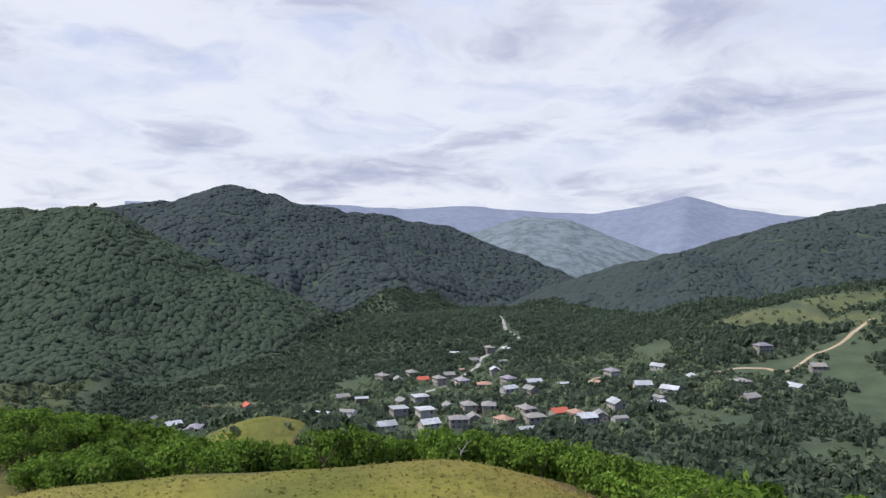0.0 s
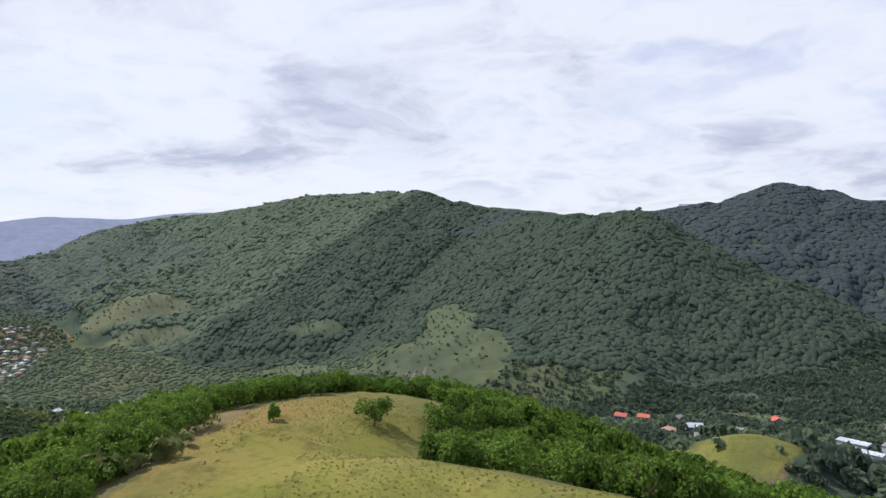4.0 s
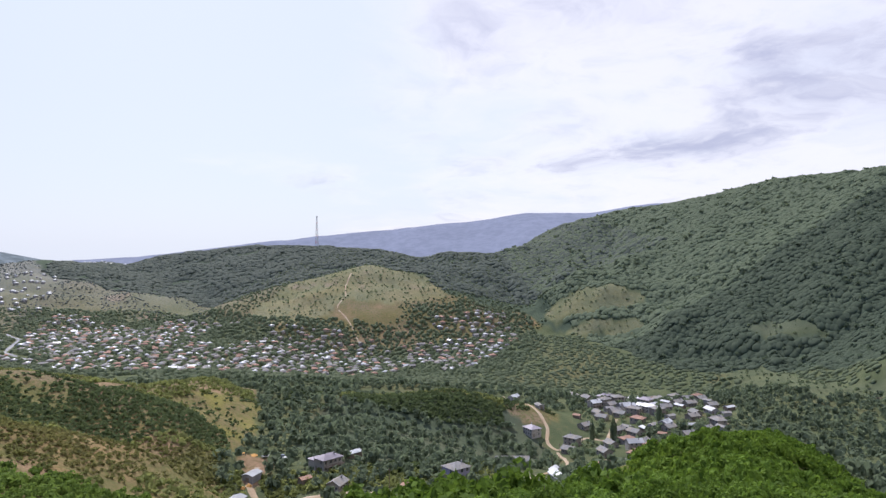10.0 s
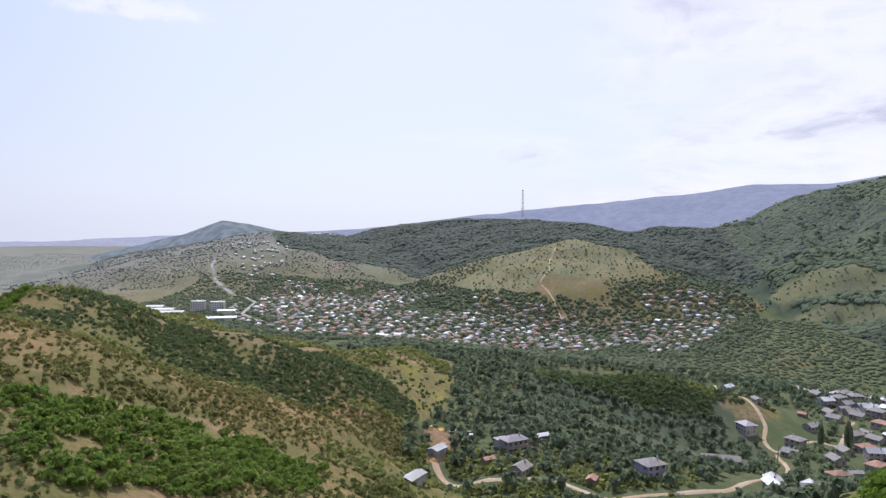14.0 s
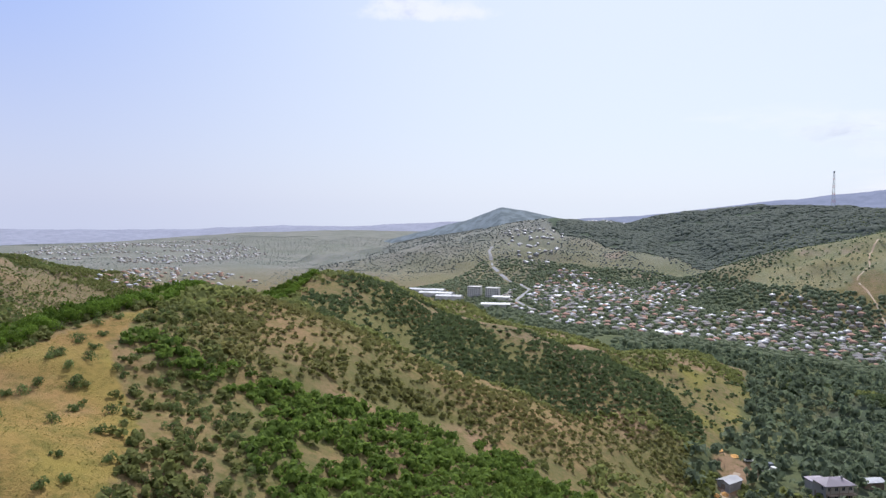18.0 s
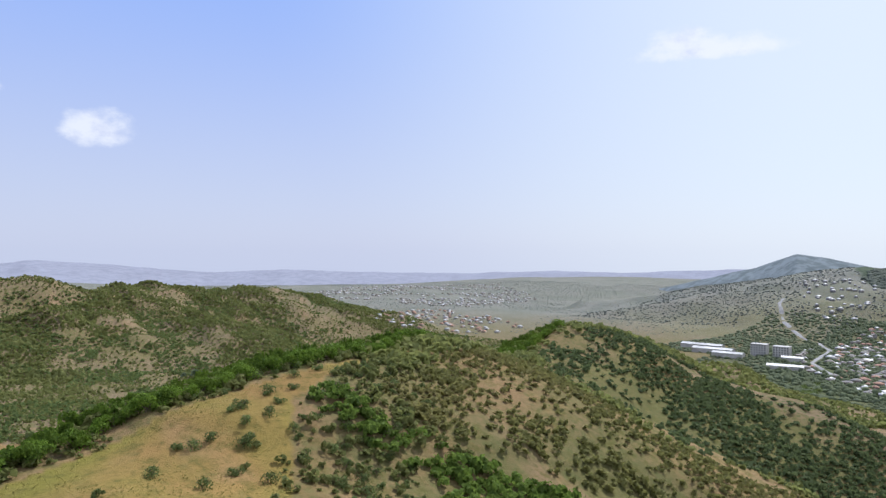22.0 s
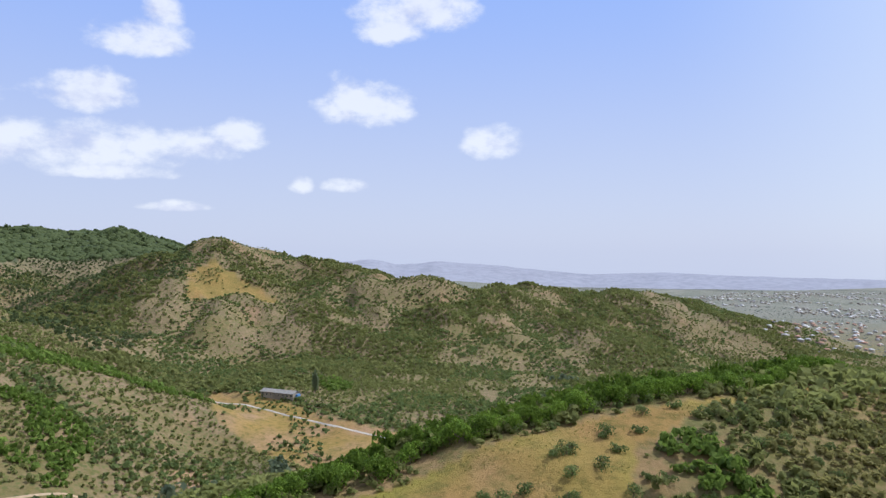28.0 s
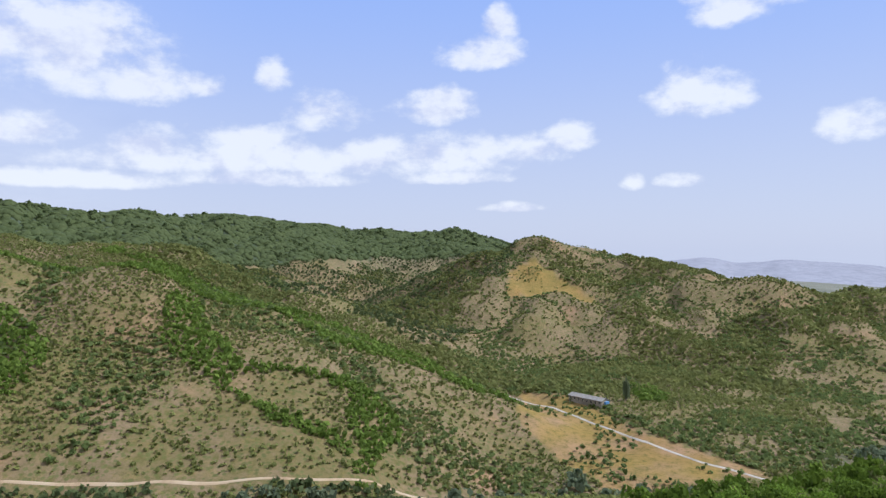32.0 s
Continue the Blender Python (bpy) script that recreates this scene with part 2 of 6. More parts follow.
ridge("terraces", 0.3, 60, (240, 791, 116), (317, 718, 128), (374, 653, 151), (404, 594, 160), (428, 534, 168), (620, 250, 205), (640, 0, 210), (560, -200, 210))
# west
ridge("dome_mountain", 0.53, 45, (-1499, 637, 258), (-1466, 708, 273), (-1298, 808, 294), (-1155, 876, 318), (-1027, 925, 321), (-911, 946, 322), (-814, 956, 297), (-736, 969, 280), (-587, 918, 261))
ridge("mast_hill", 0.42, 40, (-1707, -406, 138), (-1687, -302, 179), (-1648, -112, 194), (-1571, 19, 197), (-1504, 136, 185), (-1433, 223, 170))
ridge("saddle_hill", 0.4, 30, (-1431, 234, 167), (-1420, 292, 181), (-1398, 385, 178), (-1425, 469, 196), (-1428, 604, 252))
ridge("path_hill", 0.35, 30, (-1281, -14, 131), (-1275, 115, 160), (-1265, 196, 155), (-1224, 252, 135), (-1169, 270, 107))
# south
ridge("clay_hill", 0.5, 20, (380, -330, 212), (292, -388, 200), (211, -410, 192), (162, -421, 178), (110, -433, 155), (59, -443, 136), (14, -446, 122))
ridge("farm_hill", 0.42, 30, (67, -970, 219), (-41, -990, 197), (-110, -1010, 185), (-171, -955, 172), (-237, -844, 156), (-262, -735, 129))
ridge("farm_spur", 0.4, 25, (67, -970, 217), (106, -892, 183), (111, -798, 150), (80, -680, 125))
ridge("south_wood", 0.4, 40, (746, -796, 276), (710, -903, 270), (652, -1017, 265), (571, -1132, 260), (464, -1244, 245), (350, -1290, 237), (281, -1312, 240), (175, -1388, 211))
ridge("scrub_hills", 0.35, 40, (-95, -929, 184), (-175, -901, 177), (-233, -891, 163), (-314, -974, 158), (-448, -1035, 153), (-579, -1030, 141), (-673, -975, 112))
ridge("behind_peak", 0.4, 40, (-1500, 1150, 300), (-1050, 1180, 320), (-800, 1200, 300))
ridge("scrub_spur", 0.38, 25, (-314, -974, 147), (-335, -732, 130), (-300, -640, 104))
ridge("back_slope", 0.35, 30, (450, -540, 216), (319, -569, 206), (250, -640, 176), (170, -700, 148))
ridge("town_ridge", 0.2, 40, (-1380, -960, 70), (-1424, -873, 91), (-1486, -761, 111), (-1520, -690, 124), (-1612, -598, 158), (-1624, -562, 168), (-1648, -489, 157), (-1658, -451, 160), (-1640, -376, 152))



def crest_field(x, y, points, slope, width, sway):
    """The height under a crest line: the highest of the slopes that fall from its stretches."""
    height = np.full(x.shape, -1e9)
    for (ax, ay, az), (bx, by, bz) in zip(points, points[1:]):
        dx, dy = bx - ax, by - ay
        t = np.clip(((x - ax) * dx + (y - ay) * dy) / (dx * dx + dy * dy + 1e-9), 0, 1)
        d = np.hypot(x - ax - t * dx, y - ay - t * dy)
        fall = slope * (np.sqrt(d * d + width * width) - width) * (1 + 0.5 * sway * np.clip(d / 60, 0, 1))
        z = az + (bz - az) * t - fall
        m = np.clip(0.5 + 0.5 * (z - height) / 6.0, 0, 1)
        height = np.where(height < -1e8, z, height * (1 - m) + z * m + 6.0 * 0.15 * m * (1 - m))
    return height


def ground_z(x, y):
    x, y = np.asarray(x, float), np.asarray(y, float)
    weight, total = np.zeros(x.shape), np.zeros(x.shape)
    for sx, sy, sz in SPOTS:
        k = 1 / (((x - sx) ** 2 + (y - sy) ** 2) + 60.0**2) ** 1.5
        weight, total = weight + k, total + k * sz
    h = total / weight
    floor = h.copy()
    sway = fbm(x, y, 150, 3, 4) - 0.5
    gully = 1 - np.abs(2 * fbm(x, y, 110, 21, 3) - 1)
    for name, slope, width, points in RIDGES:
        hr = crest_field(x, y, points, slope, width, sway)
        k = 16.0
        m = np.clip(0.5 + 0.5 * (hr - h) / k, 0, 1)
        h = h * (1 - m) + hr * m
    away = np.clip((np.hypot(x, y) - 160) / 300, 0, 1)
    h = h - away * 7 * np.clip((gully - 0.72) / 0.28, 0, 1) * np.clip((h - floor) / 40, 0, 1)
    dissect = np.clip((-y - 0.1 * np.abs(x) - 470) / 120, 0, 1) * np.clip((1300 - np.hypot(x, y)) / 200, 0, 1)
    rill = 1 - np.abs(2 * fbm(x, y, 62, 27, 3) - 1)
    h = h - dissect * (7 * np.clip((gully - 0.6) / 0.4, 0, 1) + 7 * np.clip((rill - 0.6) / 0.4, 0, 1)) * np.clip((h - floor) / 30, 0, 1)
    for bx, by, high in ((63, 10, 1.6), (51, 10, 1.1), (40, 10, 2.0), (29, 8, 2.4)):
        h = h + high * np.exp(-((x - bx) ** 2 + (y - by) ** 2) / 100.0)
    behind = (x + 54) * 0.398 - (y + 140) * 0.918
    h = h - 0.24 * np.clip(behind - 7, 0, 26) * np.clip((x + 215) / 40, 0, 1) * np.clip((20 - x) / 40, 0, 1) * np.clip((90 - behind) / 50, 0, 1)
    return h + 1.2 * (fbm(x, y, 26, 5, 3) - 0.5) + 8 * away * sway


def build_ground():
    ring = [0.0]
    while ring[-1] < 4950:
        ring.append(ring[-1] + max(1.7, ring[-1] * 0.0125))
    ring = np.array(ring)
    turn = np.radians(np.concatenate([np.arange(-40, 240, 0.36), np.arange(240, 320, 1.0)]))
    rr, aa = np.meshgrid(ring, turn, indexing="ij")
    x, y = -np.sin(aa) * rr, np.cos(aa) * rr
    z = ground_z(x, y)
    n, m = len(ring), len(turn)
    idx = np.arange(n * m).reshape(n, m)
    nxt = np.roll(idx, -1, axis=1)
    quads = np.stack([idx[:-1], idx[1:], nxt[1:], nxt[:-1]], -1).reshape(-1, 4)
    me = bpy.data.meshes.new("ground")
    me.vertices.add(n * m)
    me.vertices.foreach_set("co", np.stack([x, y, z], -1).astype(np.float32).ravel())
    me.loops.add(quads.size)
    me.loops.foreach_set("vertex_index", quads.astype(np.int32).ravel())
    me.polygons.add(len(quads))
    me.polygons.foreach_set("loop_start", np.arange(0, quads.size, 4, dtype=np.int32))
    me.polygons.foreach_set("use_smooth", np.ones(len(quads), dtype=bool))
    me.update(calc_edges=True)
    me.validate()
    return new("ground", me)


ground = tagged(build_ground(), "green and dry-grass hills with wooded slopes and a valley", "ground", kind="structure")


def inside(x, y, poly):
    """Which of the points lie in the polygon."""
    x, y = np.asarray(x, float), np.asarray(y, float)
    hit = np.zeros(x.shape, bool)
    for (ax, ay), (bx, by) in zip(poly, poly[1:] + poly[:1]):
        if ay != by:
            hit ^= ((ay > y) != (by > y)) & (x < (bx - ax) * (y - ay) / (by - ay) + ax)
    return hit


def crest_of(name, x, y):
    for n, slope, width, points in RIDGES:
        if n == name:
            return crest_field(x, y, points, slope, width, 0 * x)


# ---- land cover, in plan ----
HILL_MEADOW = [(40, -60), (30, -27), (14, -14), (4, 1), (-6, 16), (-8, 42), (2, 44), (8, 33), (15, 24), (31, 8), (45, 9), (60, 15), (71, 12), (76, -3), (100, -30), (80, -70)]
LONG_MEADOW = [(-20, -70), (-62, -82), (-92, -108), (-108, -138), (-130, -152), (-160, -166), (-164, -172), (-148, -161), (-132, -156), (-106, -151), (-95, -147), (-75, -142), (-53, -135), (-20, -122), (0, -90)]
OPEN = [HILL_MEADOW, LONG_MEADOW,
        [(-1085, 380), (-1060, 430), (-992, 515), (-958, 508), (-992, 422), (-1032, 378)],
        [(-998, 383), (-937, 477), (-906, 482), (-935, 432), (-965, 395)],
        [(-754, 534), (-743, 570), (-695, 588), (-659, 589), (-681, 572), (-727, 530)],
        [(-447, 440), (-479, 527), (-542, 601), (-506, 611), (-438, 579), (-408, 534), (-373, 542), (-331, 504), (-348, 456), (-379, 425), (-400, 420)],
        [(-701, 467), (-681, 507), (-473, 441), (-451, 448), (-422, 417), (-438, 376), (-492, 385)],
        [(-1330, -9), (-1340, 60), (-1259, 150), (-1213, 210), (-1118, 232), (-1086, 127), (-1114, 57), (-1072, 21), (-1059, -49), (-1131, -100), (-1211, -57)],
        [(275, 549), (328, 551), (369, 441), (353, 416), (324, 483)],
        [(352, 540), (388, 521), (417, 517), (382, 461), (353, 506)],
        [(192, 334), (223, 383), (240, 383), (210, 324)],
        [(133, 275), (148, 280), (159, 267), (145, 261)],
        [(-194, 458), (-138, 463), (-70, 458), (-80, 470), (-146, 474)],
        [(-6, 155), (0, 182), (12, 184), (20, 165), (18, 150), (5, 145)]]
FARM_FIELD = [(8, -530), (-26, -514), (-72, -443), (-124, -399), (-95, -381), (-56, -364), (-30, -404), (-6, -430)]
SPUR_CLEARING = [(-112, 110), (-102, 119), (-86, 108), (-82, 95), (-96, 95)]
DRY_PATCHES = [FARM_FIELD, [(213, -768), (185, -753), (175, -728), (197, -736)], [(84, -881), (60, -915), (35, -880), (-21, -845), (-15, -825), (20, -838), (70, -805)], SPUR_CLEARING]
CLAY_YARD = [(-326, -43), (-320, -22), (-307, -19), (-299, -26), (-288, -28), (-289, -35), (-302, -33)]
# the slopes of the scrub hill below the long crest
GULLY = [(-117, -150), (-120, -134), (-128, -119), (-144, -109), (-162, -98), (-181, -82), (-205, -58), (-157, -52), (-124, -62), (-98, -80), (-101, -91), (-121, -98), (-122, -114), (-113, -124), (-110, -138)]
SUNNY_SPUR = [(-150, -150), (-241, -197), (-215, -150), (-210, -121), (-241, -104), (-311, -75), (-312, -40), (-241, -49), (-203, -70), (-187, -90), (-165, -105), (-135, -122), (-125, -140)]
DARK_SLOPE = [(-262, -218), (-312, -222), (-350, -190), (-350, -141), (-390, -112), (-370, -75), (-341, -40), (-322, -40), (-318, -75), (-262, -108), (-224, -118), (-222, -150)]
BARE_STRIP = [(-335, -200), (-352, -165), (-376, -132), (-420, -110), (-430, -98), (-400, -104), (-366, -122), (-344, -150), (-326, -190)]
GRASS_SLOPE = [(-392, -88), (-438, -60), (-475, -20), (-440, -2), (-396, -2), (-336, -14), (-338, -42), (-360, -66)]
DARK_HILL = [(-345, -12), (-400, -5), (-440, -2), (-480, 25), (-468, 79), (-445, 130), (-428, 145), (-371, 146), (-351, 133), (-300, 85), (-282, 40), (-310, 6)]
SPECKLED = [(-92, -126), (-103, -129), (-109, -120), (-118, -110), (-116, -96), (-101, -93), (-90, -92), (-88, -99), (-85, -106)]
WOODED = ("wood_mountain", "peak_mountain", "knob_mountain", "behind_knob", "dome_mountain", "south_wood", "mast_hill", "saddle_hill")
SCRUBBY = ("long_crest", "second_top", "brown_spur", "dark_hill", "bush_spur", "clay_hill", "farm_hill", "farm_spur", "scrub_hills", "path_hill", "scrub_spur", "back_slope")


def valley_z(x, y):
    weight, total = np.zeros(x.shape), np.zeros(x.shape)
    for sx, sy, sz in SPOTS:
        k = 1 / (((x - sx) ** 2 + (y - sy) ** 2) + 60.0**2) ** 1.5
        weight, total = weight + k, total + k * sz
    return total / weight


def open_land(x, y):
    out = np.zeros(np.shape(x), bool)
    for poly in OPEN + DRY_PATCHES + [CLAY_YARD]:
        out |= inside(x, y, poly)
    return out


def is_wood(x, y):
    v = valley_z(x, y)
    edge = 10 + 24 * (fbm(x, y, 80, 31, 3) - 0.5)
    out = np.zeros(np.shape(x), bool)
    for name in WOODED:
        out |= crest_of(name, x, y) > v + edge + (82 if name == "south_wood" else 0)
    return out & ~open_land(x, y)


def is_scrub(x, y):
    v = valley_z(x, y)
    out = np.zeros(np.shape(x), bool)
    for name in SCRUBBY:
        out |= crest_of(name, x, y) > v + 8
    return out


# ---- materials ----
def material(name, rough=0.9, gloss=0.15):
    m = bpy.data.materials.new(name)
    m.use_nodes = True
    n = m.node_tree.nodes
    b = n["Principled BSDF"]
    b.inputs["Roughness"].default_value = rough
    b.inputs["Specular IOR Level"].default_value = gloss
    return m, n, m.node_tree.links, b


def mix_node(n, l, fac, a, b):
    k = n.new("ShaderNodeMix")
    k.data_type = "RGBA"
    for socket, value in ((k.inputs[0], fac), (k.inputs[6], a), (k.inputs[7], b)):
        if isinstance(value, (int, float)):
            socket.default_value = value
        elif isinstance(value, tuple):
            socket.default_value = (*value, 1)
        else:
            l.new(value, socket)
    return k.outputs[2]


def noise_node(n, l, scale, detail=4.0, rough=0.6, coords=None):
    k = n.new("ShaderNodeTexNoise")
    k.inputs["Scale"].default_value, k.inputs["Detail"].default_value, k.inputs["Roughness"].default_value = scale, detail, rough
    if coords is not None:
        l.new(coords, k.inputs["Vector"])
    return k.outputs["Fac"]


def ramp_node(n, l, fac, low, high):
    k = n.new("ShaderNodeMapRange")
    k.interpolation_type = "SMOOTHSTEP"
    k.inputs["From Min"].default_value, k.inputs["From Max"].default_value = low, high
    l.new(fac, k.inputs["Value"])
    return k.outputs["Result"]


def bump_node(n, l, height, b, strength, distance):
    k = n.new("ShaderNodeBump")
    k.inputs["Strength"].default_value, k.inputs["Distance"].default_value = strength, distance
    l.new(height, k.inputs["Height"])
    l.new(k.outputs[0], b.inputs["Normal"])


def two_tone(name, a, b, scale, rough=0.9, gloss=0.15, bump=0.3, depth=0.05, c=None, big=0.1):
    """A surface that wavers between two colours at two scales, with relief."""
    m, n, l, s = material(name, rough, gloss)
    pos = n.new("ShaderNodeNewGeometry").outputs["Position"]
    fine, wide = noise_node(n, l, scale, 5, 0.65, pos), noise_node(n, l, scale * big, 3, 0.5, pos)
    col = mix_node(n, l, ramp_node(n, l, fine, 0.35, 0.65), a, b)
    col = mix_node(n, l, ramp_node(n, l, wide, 0.4, 0.7), col, c or tuple(v * 0.75 for v in b))
    l.new(col, s.inputs["Base Color"])
    bump_node(n, l, fine, s, bump, depth)
    return m


def leaf_material(name, dark, light, accent, through_light=0.25, shade=0.6):
    m, n, l, s = material(name, 0.75, 0.12)
    geo = n.new("ShaderNodeNewGeometry")
    info = n.new("ShaderNodeObjectInfo")
    fine = noise_node(n, l, 0.9, 4, 0.7, geo.outputs["Position"])
    wide = noise_node(n, l, 0.035, 3, 0.5, geo.outputs["Position"])
    col = mix_node(n, l, geo.outputs["Random Per Island"], dark, light)
    col = mix_node(n, l, ramp_node(n, l, fine, 0.35, 0.7), col, tuple(v * shade for v in dark))
    col = mix_node(n, l, ramp_node(n, l, wide, 0.45, 0.75), col, accent)
    hue = n.new("ShaderNodeHueSaturation")
    l.new(col, hue.inputs["Color"])
    k = n.new("ShaderNodeMapRange")
    k.inputs["To Min"].default_value, k.inputs["To Max"].default_value = 0.8, 1.25
    l.new(info.outputs["Random"], k.inputs["Value"])
    l.new(k.outputs["Result"], hue.inputs["Value"])
    l.new(hue.outputs[0], s.inputs["Base Color"])
    tr = n.new("ShaderNodeBsdfTranslucent")
    l.new(hue.outputs[0], tr.inputs["Color"])
    mx = n.new("ShaderNodeMixShader")
    mx.inputs[0].default_value = through_light
    l.new(s.outputs[0], mx.inputs[1])
    l.new(tr.outputs[0], mx.inputs[2])
    l.new(mx.outputs[0], n["Material Output"].inputs["Surface"])
    return m


LEAF_NEAR = leaf_material("broad_leaves", (0.10, 0.17, 0.024), (0.18, 0.28, 0.038), (0.15, 0.225, 0.032), 0.4)
LEAF_BUSH = leaf_material("shrub_leaves", (0.18, 0.205, 0.07), (0.26, 0.28, 0.095), (0.22, 0.235, 0.085), 0.5, 0.8)
LEAF_GREEN = leaf_material("gully_leaves", (0.12, 0.19, 0.038), (0.20, 0.28, 0.058), (0.155, 0.225, 0.048), 0.5)
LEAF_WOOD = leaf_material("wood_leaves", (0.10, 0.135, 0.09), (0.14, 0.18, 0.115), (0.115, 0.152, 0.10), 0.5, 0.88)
# bluer and greyer than near leaves: distance haze painted into the colour
LEAF_FAR = leaf_material("hazy_wood_leaves", (0.085, 0.108, 0.108), (0.105, 0.128, 0.126), (0.095, 0.118, 0.116), 0.48, 0.9)
# greyed leaf colour carries the haze over the mast hill
LEAF_MAST = leaf_material("hazy_mast_hill_leaves", (0.14, 0.17, 0.14), (0.175, 0.205, 0.165), (0.16, 0.19, 0.15), 0.5, 0.9)
# darkened copy of the far leaves, with cloud shade put into its colour
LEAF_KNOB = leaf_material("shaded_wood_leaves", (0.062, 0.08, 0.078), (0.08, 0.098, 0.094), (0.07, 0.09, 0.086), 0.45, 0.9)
# lightened copy of the wood leaves; sunlight and haze painted into its colour
LEAF_FLANK = leaf_material("sunlit_wood_leaves", (0.145, 0.185, 0.115), (0.185, 0.23, 0.14), (0.165, 0.205, 0.128), 0.5, 0.9)
LEAF_DARK = leaf_material("dark_bush_leaves", (0.085, 0.115, 0.05), (0.13, 0.165, 0.07), (0.105, 0.138, 0.06), 0.45, 0.8)
LEAF_OLIVE = leaf_material("olive_bush_leaves", (0.165, 0.17, 0.06), (0.24, 0.235, 0.085), (0.20, 0.185, 0.07), 0.5, 0.85)
LEAF_VALLEY = leaf_material("valley_leaves", (0.16, 0.20, 0.115), (0.215, 0.255, 0.145), (0.185, 0.225, 0.13), 0.5, 0.85)
LEAF_FOLD = leaf_material("fold_leaves", (0.115, 0.16, 0.055), (0.17, 0.215, 0.075), (0.14, 0.18, 0.065), 0.5, 0.8)
# pale and grey because haze is painted into this leaf colour
LEAF_PLAIN = leaf_material("hazy_plain_leaves", (0.20, 0.225, 0.205), (0.24, 0.26, 0.24), (0.22, 0.245, 0.22), 0.5, 0.9)
GRASS_TUFT = leaf_material("grass_tufts", (0.24, 0.22, 0.065), (0.36, 0.30, 0.11), (0.30, 0.27, 0.085), 0.5, 0.9)
BARK = two_tone("bark", (0.12, 0.09, 0.06), (0.2, 0.16, 0.12), 6.0, bump=0.5)
DEAD_WOOD = two_tone("dead_wood", (0.28, 0.25, 0.2), (0.38, 0.34, 0.29), 5.0)


def ground_material():
    m, n, l, s = material("hill_grass", 1.0, 0.05)
    pos = n.new("ShaderNodeNewGeometry").outputs["Position"]
    cover = n.new("ShaderNodeAttribute")
    cover.attribute_name = "cover"
    rgb = n.new("ShaderNodeSeparateColor")
    l.new(cover.outputs["Color"], rgb.inputs[0])
    dry, green, soil = rgb.outputs
    tuft = noise_node(n, l, 0.9, 6, 0.75, pos)
    patch = noise_node(n, l, 0.07, 5, 0.6, pos)
    wide = noise_node(n, l, 0.012, 4, 0.55, pos)
    tall = mix_node(n, l, ramp_node(n, l, patch, 0.35, 0.65), (0.105, 0.125, 0.045), (0.15, 0.155, 0.06))
    straw = mix_node(n, l, ramp_node(n, l, patch, 0.3, 0.7), (0.33, 0.215, 0.08), (0.25, 0.178, 0.06))
    straw = mix_node(n, l, ramp_node(n, l, wide, 0.45, 0.7), straw, (0.30, 0.18, 0.08))
    lawn = mix_node(n, l, ramp_node(n, l, patch, 0.35, 0.65), (0.20, 0.20, 0.042), (0.28, 0.252, 0.06))
    earth = mix_node(n, l, ramp_node(n, l, patch, 0.35, 0.65), (0.36, 0.23, 0.15), (0.28, 0.19, 0.12))
    clump = n.new("ShaderNodeMath")
    clump.operation = "MULTIPLY_ADD"
    l.new(noise_node(n, l, 0.5, 6, 0.7, pos), clump.inputs[0])
    clump.inputs[1].default_value = 1.3
    lower = n.new("ShaderNodeMath")
    lower.operation = "ADD"
    l.new(dry, lower.inputs[0])
    lower.inputs[1].default_value = -0.65
    l.new(lower.outputs[0], clump.inputs[2])
    col = mix_node(n, l, ramp_node(n, l, clump.outputs[0], 0.1, 0.9), tall, straw)
    brush = n.new("ShaderNodeAttribute")
    brush.attribute_name = "brush"
    dots = n.new("ShaderNodeTexVoronoi")
    dots.inputs["Scale"].default_value = 0.42
    l.new(pos, dots.inputs["Vector"])
    spot = n.new("ShaderNodeMapRange")
    spot.interpolation_type = "SMOOTHSTEP"
    for socket, value in (("From Min", 0.5), ("From Max", 0.25), ("To Min", 0.0), ("To Max", 0.85)):
        spot.inputs[socket].default_value = value
    l.new(dots.outputs["Distance"], spot.inputs["Value"])
    brushy = n.new("ShaderNodeMath")
    brushy.operation = "MULTIPLY"
    l.new(brush.outputs["Fac"], brushy.inputs[0])
    l.new(spot.outputs["Result"], brushy.inputs[1])
    bare = mix_node(n, l, ramp_node(n, l, patch, 0.35, 0.65), (0.255, 0.188, 0.125), (0.20, 0.155, 0.095))
    col = mix_node(n, l, brush.outputs["Fac"], col, mix_node(n, l, ramp_node(n, l, clump.outputs[0], 0.0, 0.8), (0.18, 0.15, 0.07), bare))
    col = mix_node(n, l, brushy.outputs[0], col, mix_node(n, l, ramp_node(n, l, patch, 0.4, 0.6), (0.10, 0.12, 0.045), (0.14, 0.155, 0.06)))
    col = mix_node(n, l, green, col, lawn)
    col = mix_node(n, l, soil, col, earth)
    # alpha pales far ground towards grey: distance haze painted into the base colour
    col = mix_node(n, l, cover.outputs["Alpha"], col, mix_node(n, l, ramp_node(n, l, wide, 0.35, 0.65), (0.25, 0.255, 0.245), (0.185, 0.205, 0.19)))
    col = mix_node(n, l, ramp_node(n, l, tuft, 0.45, 0.75), col, mix_node(n, l, 0.45, col, (0.06, 0.075, 0.02)))
    tussock = noise_node(n, l, 0.28, 6, 0.7, pos)
    col = mix_node(n, l, ramp_node(n, l, tussock, 0.48, 0.66), col, mix_node(n, l, 0.6, col, (0.10, 0.105, 0.028)))
    col = mix_node(n, l, ramp_node(n, l, noise_node(n, l, 0.16, 6, 0.75, pos), 0.52, 0.7), col, mix_node(n, l, 0.3, col, (0.38, 0.27, 0.12)))
    # leaf green under woods; cloud shade painted over the north vale and meadows
    canopy_shade = n.new("ShaderNodeAttribute")
